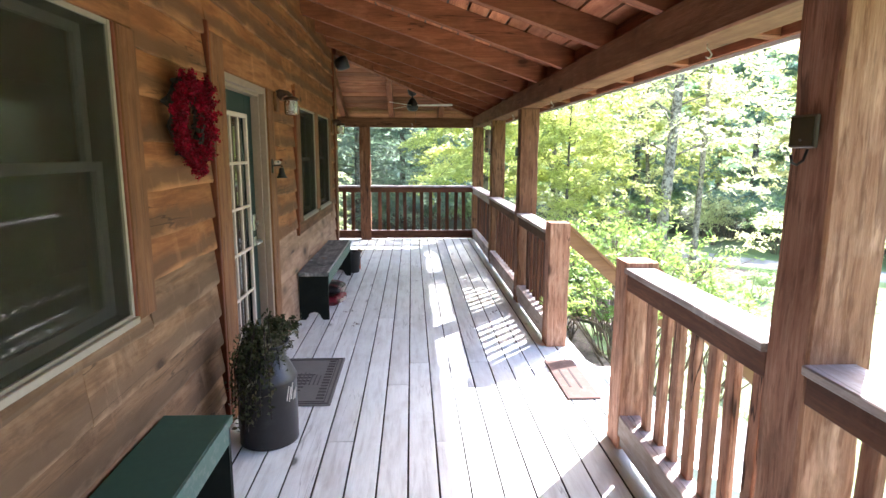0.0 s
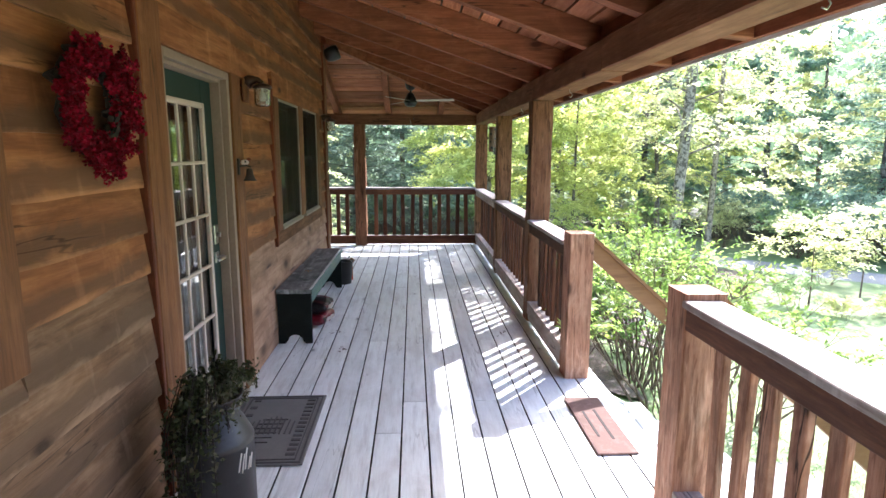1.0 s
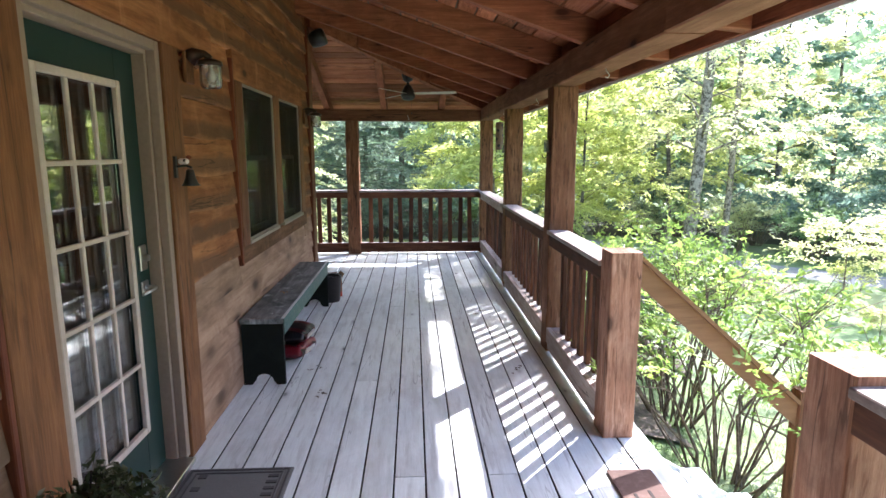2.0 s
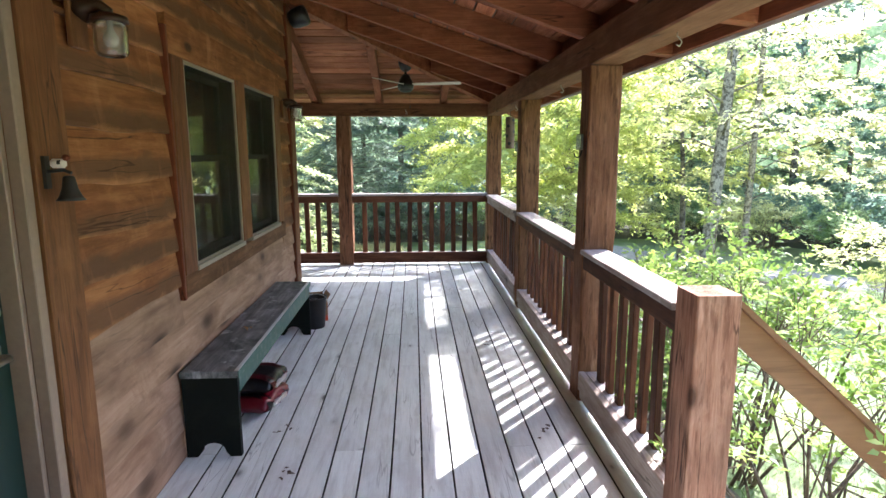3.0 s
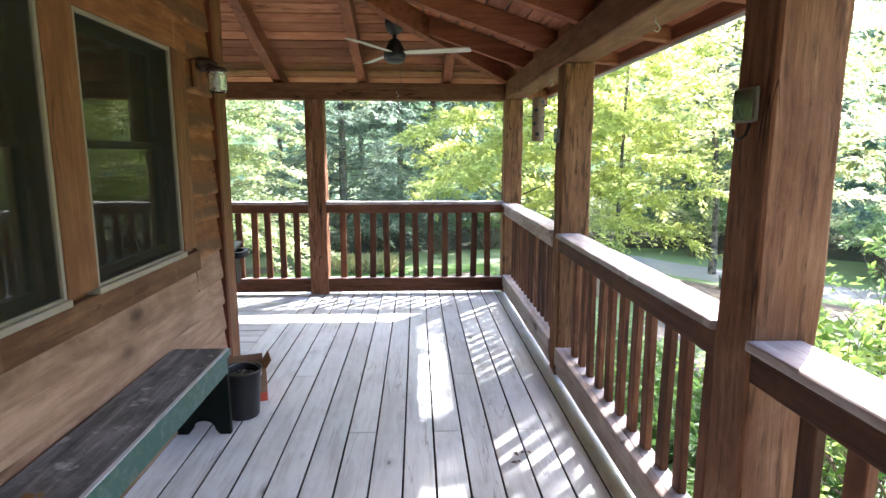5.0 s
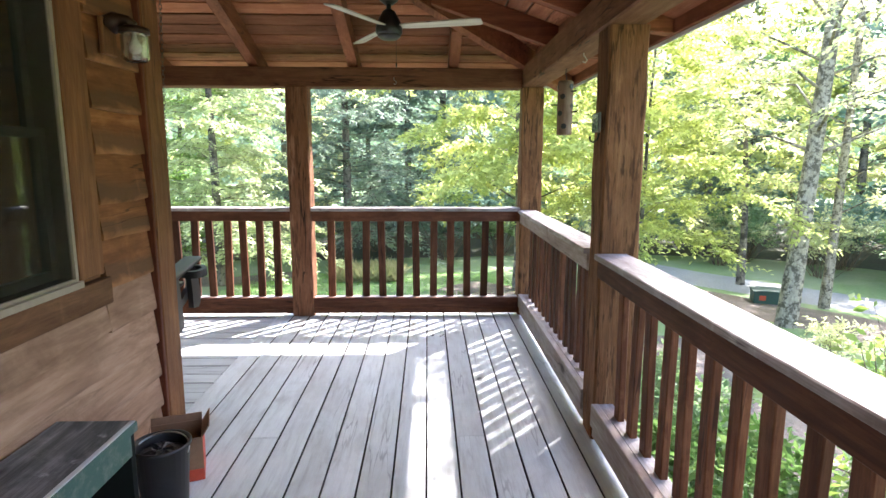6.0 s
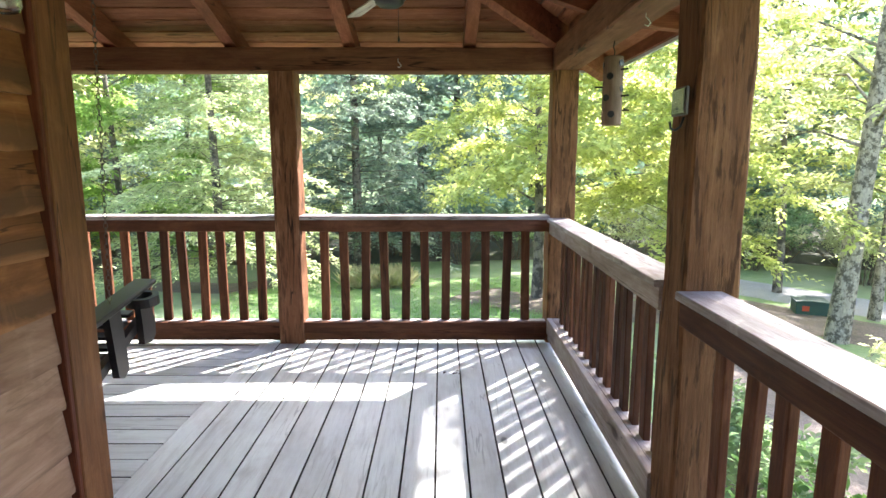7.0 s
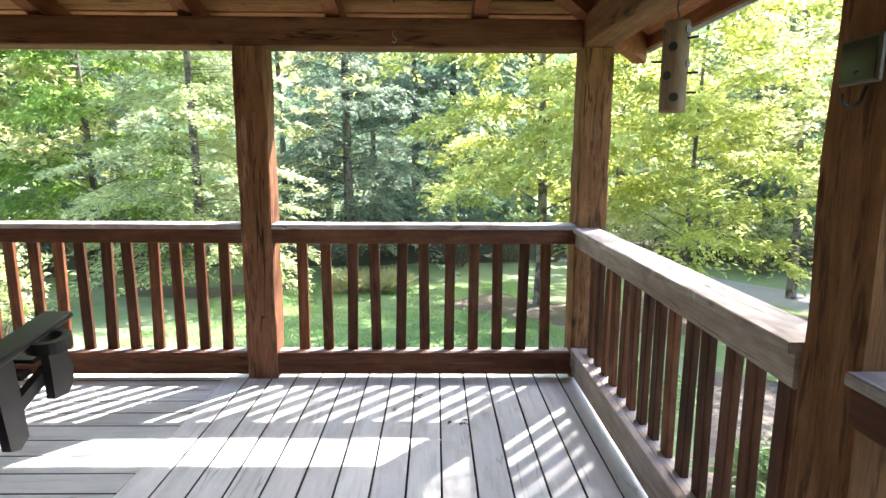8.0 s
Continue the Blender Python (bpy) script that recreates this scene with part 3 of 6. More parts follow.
def strip_on_ground(name, line, width, material, label, category, lift=0.03, n=40):
    """A band of another surface laid on the ground along a line of points."""
    pts = [Vector((*p, 0)) for p in line]
    bm = bmesh.new()
    loops = []
    for i in range(n + 1):
        t = i / n * (len(pts) - 1)
        k = min(int(t), len(pts) - 2)
        p = pts[k].lerp(pts[k + 1], t - k)
        d = (pts[k + 1] - pts[k]).normalized()
        s = Vector((d.y, -d.x, 0))
        w = width * (1 + 0.12 * noise.noise(Vector((t * 3, 1.7, 0))))
        row = []
        for q in (-1, -0.5, 0, 0.5, 1):
            e = p + s * q * w / 2
            row.append((e.x, e.y, ground_z(e.x, e.y) + (lift if abs(q) < 1 else -0.02)))
        loops.append(row)
    rings(bm, loops, closed=False, caps=False)
    tagged(part(name, bm, material, smooth=True), label, category, kind="structure")


build_ground()
strip_on_ground("road", [(2.5, 40), (5.2, 25.5), (7.9, 20.9), (10.4, 18.1), (14.5, 14.6), (24, 9), (45, 2)], 2.6, GRAVEL, "pale grey gravel driveway curving past the trees", "driveway")
strip_on_ground("mulch_bed", [(5.4, 20.2), (6.9, 18.2), (8.2, 16.6), (9.4, 14.9)], 2.6, MULCH, "brown bed of dead leaves under the trees", "mulch", 0.045)
strip_on_ground("leaf_litter", [(1.3, 19.6), (2.6, 18.3), (4.2, 17.6), (5.6, 18.4)], 2.2, MULCH, "brown leaf litter at the edge of the lawn", "mulch", 0.04)
strip_on_ground("mulch_border", [(2.2, 6.6), (2.3, 8.5), (2.3, 11.4)], 1.2, MULCH, "brown leaf litter along the porch edge", "mulch", 0.04)
strip_on_ground("leaf_litter_border", [(2.7, 8.8), (3.2, 10.6), (3.9, 12.4), (4.9, 14.2)], 2.3, MULCH, "brown leaf litter on the lawn beside the porch", "mulch", 0.045)
# dark strip over the lawn, painting the shade among the trees
strip_on_ground("woodland_floor", [(-34, 14), (-20, 25), (-9, 30), (0, 32), (10, 32.5), (19, 28), (27, 20), (33, 9), (36, -6)], 15.0, FOREST, "floor of the woods, its tree shade put into a dark colour", "woodland floor", 0.14, 90)
strip_on_ground("leaf_litter_edge", [(-6.5, 20.6), (-4.6, 20.2), (-3.0, 21.4)], 1.6, MULCH, "brown leaf litter under the hemlock", "mulch", 0.04)


# ---- house shell ----
OPENINGS = [(1.90, 2.83, 0.98, 2.105), (4.14, 5.055, 0.0, 2.062), (6.37, 7.25, 0.962, 2.064), (7.455, 8.33, 0.962, 2.064)]


def build_walls():
    bm = bmesh.new()
    ys = sorted({-4.0, CORNER - 0.13, *[o[0] for o in OPENINGS], *[o[1] for o in OPENINGS]})
    for y0, y1 in zip(ys, ys[1:]):
        hole = [o for o in OPENINGS if o[0] <= y0 + 1e-6 and y1 <= o[1] + 1e-6]
        if hole:
            _, _, z0, z1 = hole[0]
            if z0 > 0:
                bx(bm, WALL - 0.13, WALL, y0, y1, -0.6, z0)
            bx(bm, WALL - 0.13, WALL, y0, y1, z1, 3.2)
        else:
            bx(bm, WALL - 0.13, WALL, y0, y1, -0.6, 3.2)
    front = tagged(part("wall_east", bm, SIDE_Y), "house wall of rough brown overlapping siding boards", "wall", kind="structure")
    end = tagged(part("wall_north", block(-8.0, WALL, CORNER - 0.13, CORNER, -0.6, 3.2, 0), SIDE_X), "end wall of the house with brown siding boards", "wall", kind="structure")
    tagged(part("wall_west", block(-8.13, -8.0, -4.0, CORNER, -0.6, 3.2, 0), SIDE_Y), "plain back wall of the house", "wall", kind="structure")
    tagged(part("wall_south", block(-8.0, WALL - 0.13, -4.13, -4.0, -0.6, 3.2, 0), SIDE_X), "plain near end wall of the house", "wall", kind="structure")
    tagged(part("interior_floor", block(-7.99, WALL - 0.135, -3.99, CORNER - 0.135, -0.1, 0.0, 0), ROOM_DIMMED), "dim floor of the room inside", "floor", kind="structure")
    tagged(part("interior_ceiling", block(-7.99, WALL - 0.135, -3.99, CORNER - 0.135, 2.45, 2.5, 0), ROOM_DIMMED), "dim ceiling of the room inside", "ceiling", kind="structure")
    tagged(part("interior_wall", block(-4.5, -4.4, -3.99, CORNER - 0.135, 0.0, 2.45, 0), ROOM_DIMMED), "dim inner wall of the room", "wall", kind="structure")
    return front, end


wall_front, wall_end = build_walls()


def build_roof():
    bm = bmesh.new()
    def z(d):
        return under_x(2.0) + 0.03 + SLOPE * d
    for lift in (0.0, 0.035):
        e = [bm.verts.new((x, y, z(d) + lift)) for x, y, d in ((2.02, -4.4, -0.02), (2.02, 11.87, -0.02), (-10.02, 11.87, -0.02), (-10.02, -4.4, -0.02), (-4, 5.85, 6), (-4, -4.4, 6))]
        for f in ((0, 1, 4, 5), (1, 2, 4), (2, 3, 5, 4)):
            bm.faces.new([e[i] for i in f])
        if lift == 0:
            low = e
    for i, j in ((0, 1), (1, 2), (2, 3), (3, 5), (5, 0)):
        bm.faces.new((low[i], low[j], e[j], e[i]))
    tagged(part("roof", bm, SHINGLE), "brown roof over house and porch", "roof", kind="structure")


def build_ceiling():
    """Boards of the porch ceiling: along the house, and across its end, mitred on the hip."""
    rnd = random.Random(4)
    bm = bmesh.new()
    x = 1.99
    while x > WALL:
        x0 = max(x - 0.145, WALL)
        h0, h1 = min(9.84 + x0, 11.84), min(9.84 + x, 11.84)
        d0, d1 = rnd.uniform(0, 0.004), rnd.uniform(0, 0.004)
        lo = [(x - 0.009, -4.3), (x - 0.009, h1), (x0 + 0.009, h0), (x0 + 0.009, -4.3)]
        rings(bm, [[(a, b, under_x(a) - (d0 if a > x0 + 0.05 else d1)) for a, b in lo], [(a, b, under_x(a) + 0.018) for a, b in lo]])
        x = x0
    tagged(part("ceiling", bm, CEIL_Y_LIT), "reddish brown board ceiling under the porch roof", "ceiling", kind="structure")
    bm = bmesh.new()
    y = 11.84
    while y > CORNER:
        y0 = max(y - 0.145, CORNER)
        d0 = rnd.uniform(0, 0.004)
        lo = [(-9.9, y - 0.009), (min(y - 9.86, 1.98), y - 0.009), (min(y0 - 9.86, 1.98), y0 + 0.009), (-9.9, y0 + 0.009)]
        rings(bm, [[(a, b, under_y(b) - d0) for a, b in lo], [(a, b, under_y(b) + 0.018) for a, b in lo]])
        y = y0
    tagged(part("ceiling_end", bm, CEIL_X_SHADED), "reddish brown board ceiling at the end of the porch", "ceiling", kind="structure")


build_roof()
build_ceiling()


def slanted(profile, axis, lo, hi):
    """A rafter: its side outline of (run, height), extruded to its thickness."""
    bm = bmesh.new()
    prism(bm, profile, axis, lo, hi)
    bmesh.ops.bevel(bm, geom=bm.edges[:], offset=0.004, segments=1, affect="EDGES", profile=0.5)
    return bm


def build_rafters():
    frame_ob = tagged(put("roof_timbers", None), "red-brown stained rafters and eave boards of the porch", "rafters", kind="structure")
    y = 5.05 - 0.885 * 10
    while y < 10.9:
        inner = WALL + 0.01 if y < CORNER else max(WALL, y - 9.84 + 0.07)
        prof = [(1.965, under_x(1.965) - 0.004), (1.965, 2.165), (1.62, 2.20), (1.62, 2.27 - SLOPE * 0.21), (inner, 2.27 + SLOPE * (RAIL - inner)), (inner, under_x(inner) - 0.004)]
        part("rafter", slanted([(a - 1.0, b - 2.5) for a, b in prof], "y", -0.042, 0.042), RAFT_X_LIT, frame_ob, at=(1.0, y, 2.5))
        y += 0.885
    for x in (-7.2, -6.3, -5.4, -4.5, -3.62, -2.74, -1.85, -0.965, -0.095, 0.795):
        inner = CORNER + 0.05 if x < -0.72 else x + 9.84 + 0.07
        prof = [(11.82, under_y(11.82) - 0.004), (11.82, 2.165), (11.46, 2.19), (11.46, 2.27 - SLOPE * 0.2), (inner, 2.25 + SLOPE * (FAR - inner)), (inner, under_y(inner) - 0.004)]
        part("rafter", slanted([(a - 10.5, b - 2.5) for a, b in prof], "x", -0.045, 0.045), RAFT_Y, frame_ob, at=(x, 10.5, 2.5))
    # the hip
    bm = bmesh.new()
    loops = []
    for s in (0.0, 1.0):
        x = 1.93 + s * (WALL + 0.05 - 1.93)
        y, zt = x + 9.84, under_x(x)
        w = 0.045 * 0.7071
        loops.append([(x + w, y - w, zt - 0.19), (x - w, y + w, zt - 0.19), (x - w, y + w, zt - 0.006), (x + w, y - w, zt - 0.006)])
    rings(bm, loops)
    part("hip_rafter", bm, RAFT_Y, frame_ob)
    # eave boards and their pale metal drip edge
    part("fascia", block(1.968, 1.998, -4.3, 11.82, 2.165, 2.262), RAFT_Y, frame_ob)
    part("fascia", block(-9.9, 1.996, 11.822, 11.85, 2.165, 2.262), RAFT_X_LIT, frame_ob)
    part("drip_edge", block(1.999, 2.012, -4.3, 11.85, 2.145, 2.235, 0.002), GALV, frame_ob, "pale grey metal drip edge")
    part("drip_edge", block(-9.9, 2.012, 11.852, 11.864, 2.145, 2.235, 0.002), GALV, frame_ob, "pale grey metal drip edge")
    # blocking on the beam between rafters, set back
    part("blocking", block(1.50, 1.53, -4.0, 11.2, 2.271, 2.39), RAFT_Y, frame_ob)


build_rafters()


def beam(at, w, d, length, axis, material, seed):
    ob = part("porch_beam", timber(w, d, length, axis, 0.008, 14, 0.004, seed), material, at=at)
    tagged(ob, "heavy brown timber beam resting on the porch posts", "beam", kind="structure")


beam((1.505, -4.2, 2.178), 0.19, 0.185, 8.9, "y", BEAM_Y, 1)
beam((1.505, 4.703, 2.176), 0.188, 0.184, 6.75, "y", BEAM_Y, 2)
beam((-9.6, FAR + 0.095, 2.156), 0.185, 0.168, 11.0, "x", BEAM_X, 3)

# ---- posts ----
POSTS = [(RAIL, -2.45, 2.08), (RAIL, 2.09, 2.08), (RAIL, 6.62, 2.08), (RAIL + 0.010, 8.84, 2.08), (RAIL, 11.26, 2.08), (-0.688, 11.235, 2.07), (-3.6, 11.235, 2.07), (-6.6, 11.235, 2.07)]



def build_posts():
    for i, (x, y, top) in enumerate(POSTS):
        root = thing("porch_post", (x + 0.0975, y + 0.0975, 0), "square rough-sawn brown timber porch post", "post", "porch posts")
        part("shaft", timber(0.192, 0.192, top, "z", 0.009, 44, 0.009, 10 + i), AGED_Z if i in (3, 4) else FADED_LIT_Z if i < 2 else POST_Z, root)
    for y in (3.485, 5.19):
        root = thing("stair_post", (RAIL + 0.085, y + 0.085, 0), "short square brown newel post at the porch steps", "post", "stair newel posts")
        part("shaft", timber(0.172, 0.172, 1.06, "z", 0.006, 12, 0.003, int(y * 7)), FADED_LIT_Z, root)


build_posts()


# ---- railings ----
BAL = timber(0.066, 0.032, 0.735, "z", 0.004, 2, 0.002, 5)
BAL_ME = bpy.data.meshes.new("baluster")
bmesh.ops.recalc_face_normals(BAL, faces=BAL.faces[:])
BAL.to_mesh(BAL_ME)
BAL.free()
BAL_ME.materials.append(STAIN_Z)
# near balusters: bounce and glare on them are put into the paler wood
BAL_FADED_LIT = BAL_ME.copy()
BAL_FADED_LIT.materials[0] = FADED_LIT_Z


def railing(axis, start, length, fixed, count, top=0.99, seed=0, old=False):
    """A section of railing between two posts: cap, top rail, bottom rail and balusters."""
    at = (fixed, start, 0) if axis == "y" else (start, fixed, 0)
    root = thing("railing", at, "red-brown stained wooden porch railing with square balusters", "railing", "porch railings")
    face, cap = (STAIN_Y, CAP_Y) if axis == "y" else (STAIN_X, CAP_X)
    if old:
        face = OLD_Y
    n = max(4, int(length * 3))
    def o(a, z):
        return (a, 0, z) if axis == "y" else (0, a, z)
    part("cap_rail", timber(0.165, 0.030, length, axis, 0.004, n, 0.003, seed), cap, root, "weathered pale cap board", o(0.065, top - 0.015))
    part("top_rail", timber(0.040, 0.092, length, axis, 0.004, n, 0.002, seed + 1), face, root, "", o(0.022, top - 0.076))
    deep = 0.120 if axis == "y" else 0.09
    part("bottom_rail", timber(0.042, deep, length, axis, 0.004, n, 0.002, seed + 2), (BASE_Y if old else OLD_Y) if axis == "y" else face, root, "", o(0.022, 0.08 + deep / 2))
    part("base_strip", timber(0.026, 0.058, length, axis, 0.003, n, 0.002, seed + 4), BASE_Y if axis == "y" else face, root, "", o(0.026, 0.0505))
    part("bottom_ledge", timber(0.075, 0.028, length, axis, 0.003, n, 0.002, seed + 3), cap, root, "weathered pale ledge board", o(0.081, 0.064 + deep))
    for i in range(count):
        t = length * (i + 0.5 + 0.5) / (count + 1)
        ob = put("baluster", BAL_FADED_LIT if axis == "y" and start < 3.0 else BAL_ME, root, "", o(0.092, 0.078 + deep))
        lean = 0.012 * math.sin(i * 2.7 + seed * 1.3)
        if axis == "y":
            ob.location.y = t
            ob.rotation_euler = (lean, 0, radians(90))
        else:
            ob.location.x = t
            ob.rotation_euler = (0, lean * 1.5, 0)
    return root


railing("y", -2.26, 4.35, RAIL, 27, 1.035, 20)
railing("y", 2.285, 1.2, RAIL, 7, 1.035, 30)
railing("y", 5.362, 1.258, RAIL, 7, 0.99, 40)
railing("y", 6.815, 2.025, RAIL, 11, 0.99, 50)
railing("y", 9.035, 2.225, RAIL, 14, 0.99, 60, True)
railing("x", -0.493, 1.903, FAR, 11, 1.008, 70)
railing("x", -3.405, 2.717, FAR, 17, 1.008, 80)
railing("x", -6.405, 2.805, FAR, 17, 1.008, 90)


# ---- windows, door and trim ----
def window(name, y0, y1, z0, z1, screen, sash_mat):
    root = tagged(put(name, None), "dark double-hung window in a pale frame behind an insect screen", "window", kind="structure")
    bm = bmesh.new()
    f, xo, xi = 0.020, WALL + 0.026, WALL - 0.09
    bx(bm, xi, xo, y0 + 0.002, y0 + f, z0 + 0.002, z1 - 0.002)
    bx(bm, xi, xo, y1 - f, y1 - 0.002, z0 + 0.002, z1 - 0.002)
    bx(bm, xi, xo - 0.002, y0 + f, y1 - f, z1 - f, z1 - 0.002)
    bx(bm, xi, xo - 0.002, y0 + f, y1 - f, z0 + 0.002, z0 + 0.018)
    part("jamb", bm, JAMB, root, "inner jamb coloured dark for the shade of its reveal")
    bm = bmesh.new()
    xj = xo
    xo = WALL + 0.043
    bx(bm, xj + 0.0005, xo, y0 + 0.002, y0 + f, z0 + 0.002, z1 - 0.002)
    bx(bm, xj + 0.0005, xo, y1 - f, y1 - 0.002, z0 + 0.002, z1 - 0.002)
    bx(bm, xj + 0.0005, xo - 0.002, y0 + f, y1 - f, z1 - f, z1 - 0.002)
    bx(bm, xj + 0.0005, xo - 0.002, y0 + f, y1 - f, z0 + 0.002, z0 + 0.018)
    part("window_frame", bm, VINYL, root, "pale vinyl window frame")
    part("insect_screen", block(xo - 0.012, xo - 0.009, y0 + f * 0.6, y1 - f * 0.6, z0 + 0.016, z1 - f * 0.6, 0), screen, root, "fine dark insect screen").visible_shadow = False
    part("window_sill", block(xi + 0.03, xo + 0.014, y0 - 0.01, y1 + 0.01, z0 - 0.022, z0 + 0.006), VINYL, root)
    zm = z0 + (z1 - z0) * 0.53
    for nm, a, b, x in (("lower_sash", z0 + 0.02, zm + 0.018, WALL - 0.02), ("upper_sash", zm - 0.018, z1 - f, WALL - 0.055)):
        bm = bmesh.new()
        s = 0.042
        bx(bm, x - 0.03, x, y0 + f, y0 + f + s, a, b)
        bx(bm, x - 0.03, x, y1 - f - s, y1 - f, a, b)
        bx(bm, x - 0.03, x - 0.001, y0 + f + s, y1 - f - s, a, a + s * 0.9)
        bx(bm, x - 0.03, x - 0.001, y0 + f + s, y1 - f - s, b - s * 0.8, b)
        sash = part(nm, bm, sash_mat, root)
        pane = part("pane", block(x - 0.018, x - 0.014, y0 + f + s - 0.004, y1 - f - s + 0.004, a + 0.03, b - 0.03, 0), GLASS, sash)
        pane.visible_shadow = False
        pane = part("pane", block(x - 0.027, x - 0.024, y0 + f + s - 0.004, y1 - f - s + 0.004, a + 0.03, b - 0.03, 0), GLASS, sash)
        pane.visible_shadow = False
    return root


window("window_1", *OPENINGS[0], SCREEN_DENSE, SASH_PALE)
window("window_2", *OPENINGS[2], SCREEN, SASH)
window("window_3", *OPENINGS[3], SCREEN, SASH)


def trim(name, x0, x1, y0, y1, z0, z1, material, label):
    tagged(part(name, block(x0, x1, y0, y1, z0, z1, 0.004), material), label, "trim", kind="structure")


TL = "golden brown stained wooden trim board"
OUT = WALL + 0.050
for y0, y1, z0, z1 in ((1.725, 1.898, 0.962, 2.28), (2.856, 3.005, 0.962, 2.103), (3.885, 4.098, 0.0, 2.28), (5.097, 5.285, 0.0, 2.103),
                       (7.252, 7.453, 0.968, 2.066), (8.332, 8.50, 0.965, 2.066), (9.0, CORNER + 0.055, -0.3, 2.98)):
    trim("trim", WALL + 0.001, OUT, y0, y1, z0, z1, TRIM_Z, TL)
trim("trim", WALL + 0.001, OUT - 0.001, 6.205, 6.368, 0.942, 2.066, TRIM_DARK, "red-brown stained wooden trim board beside the window")
trim("trim", WALL + 0.001, OUT - 0.006, 6.205, 8.56, 0.822, 0.94, SILL_Y, "rough dark brown board under the windows")
trim("trim", WALL + 0.001, OUT - 0.004, 4.10, 5.80, 2.105, 2.285, BOARD_Y, "wide brown header board over the door")
trim("trim", WALL + 0.001, OUT - 0.010, 6.205, 8.56, 2.068, 2.262, BOARD_Y, "wide brown header board over the windows")
trim("trim", WALL + 0.001, OUT - 0.010, 1.90, 3.0, 2.108, 2.285, BOARD_Y, "wide brown header board over the window")
trim("trim", WALL + 0.001, OUT - 0.005, 6.178, 6.203, 0.815, 2.20, TRIM_RED, "narrow dark red trim strip beside the window")
for y0, y1, z0, z1 in ((2.833, 2.855, 0.962, 2.104), (3.858, 3.884, 0.0, 2.33), (8.972, 8.998, -0.3, 2.95)):
    trim("trim", WALL + 0.001, OUT - 0.003, y0, y1, z0, z1, TRIM_RED, "narrow dark red trim strip beside a trim board")
trim("trim", -1.06, WALL, CORNER + 0.002, CORNER + 0.055, -0.3, 2.98, TRIM_Z, TL)


def build_door():
    root = tagged(put("door_1", None), "closed dark green door with a white fifteen-pane glass light", "door", kind="structure")
    bm = bmesh.new()
    # white jambs and casing
    for a, b in ((4.10, 4.145), (5.05, 5.095)):
        bx(bm, WALL - 0.005, WALL + 0.036, a, b, 0.02, 2.10)
    bx(bm, WALL - 0.005, WALL + 0.036, 4.145, 5.05, 2.055, 2.10)
    for a, b in ((4.142, 4.165), (5.03, 5.053)):
        bx(bm, WALL - 0.125, WALL - 0.005, a, b, 0.03, 2.06)
    bx(bm, WALL - 0.125, WALL - 0.005, 4.165, 5.03, 2.035, 2.06)
    bmesh.ops.bevel(bm, geom=bm.edges[:], offset=0.003, segments=1, affect="EDGES", profile=0.5)
    part("door_casing", bm, CASING, root, "weathered tan door casing")
    part("threshold", block(WALL - 0.12, OUT + 0.03, 4.145, 5.05, 0.002, 0.03), STEEL, root, "worn metal threshold")
    x0, x1 = WALL - 0.105, WALL - 0.062
    bm = bmesh.new()
    bx(bm, x0, x1, 4.168, 4.293, 0.034, 2.032)
    bx(bm, x0, x1, 4.861, 5.027, 0.034, 2.032)
    bx(bm, x0, x1 - 0.001, 4.293, 4.861, 1.885, 2.032)
    bx(bm, x0, x1 - 0.001, 4.293, 4.861, 0.034, 0.28)
    part("leaf", bm, DOOR_GREEN, root, "dark green painted door leaf")
    bm = bmesh.new()
    xa, xb = x1 - 0.01, x1 + 0.014
    ya, yb, za, zb = 4.280, 4.874, 0.268, 1.897
    bx(bm, xa, xb, ya, ya + 0.032, za, zb)
    bx(bm, xa, xb, yb - 0.032, yb, za, zb)
    bx(bm, xa, xb, ya + 0.032, yb - 0.032, za, za + 0.032)
    bx(bm, xa, xb, ya + 0.032, yb - 0.032, zb - 0.032, zb)
    bmesh.ops.bevel(bm, geom=bm.edges[:], offset=0.004, segments=1, affect="EDGES", profile=0.5)
    light = part("glass_light", bm, WHITE, root, "white glazed door light")
    ys = [ya + 0.032 + (yb - ya - 0.064) * i / 3 for i in range(4)]
    zs = [za + 0.032 + (zb - za - 0.064) * i / 5 for i in range(6)]
    for y in ys[1:3]:
        part("muntin", block(xa + 0.004, xb - 0.004, y - 0.010, y + 0.010, za + 0.032, zb - 0.032, 0.003), WHITE, light)
    for z in zs[1:5]:
        part("muntin", block(xa + 0.003, xb - 0.003, ya + 0.032, yb - 0.032, z - 0.010, z + 0.010, 0.003), WHITE, light)
    for i in range(3):
        for j in range(5):
            p = part("pane", block(x0 + 0.02, x0 + 0.024, ys[i], ys[i + 1], zs[j], zs[j + 1], 0), GLASS, light)
            p.visible_shadow = False
            p = part("pane", block(x0 + 0.006, x0 + 0.009, ys[i], ys[i + 1], zs[j], zs[j + 1], 0), GLASS, light)
            p.visible_shadow = False
    bm = bmesh.new()
    tube(bm, [(x1, 4.955, 0.955), (x1 + 0.05, 4.955, 0.955)], 0.014, 10)
    tube(bm, [(x1 + 0.05, 4.962, 0.955), (x1 + 0.052, 4.90, 0.953), (x1 + 0.048, 4.85, 0.95)], [0.011, 0.010, 0.008], 8)
    lathe(bm, [(0.03, -0.005), (0.031, 0.0)], 16, (0, 0, 0))
    part("lever_handle", bm, STEEL, root, "satin steel lever handle", smooth=True)
    bm = block(x1, x1 + 0.012, 4.925, 4.99, 1.04, 1.16, 0.004)
    tube(bm, [(x1 + 0.01, 4.957, 1.10), (x1 + 0.035, 4.957, 1.10)], 0.016, 10)
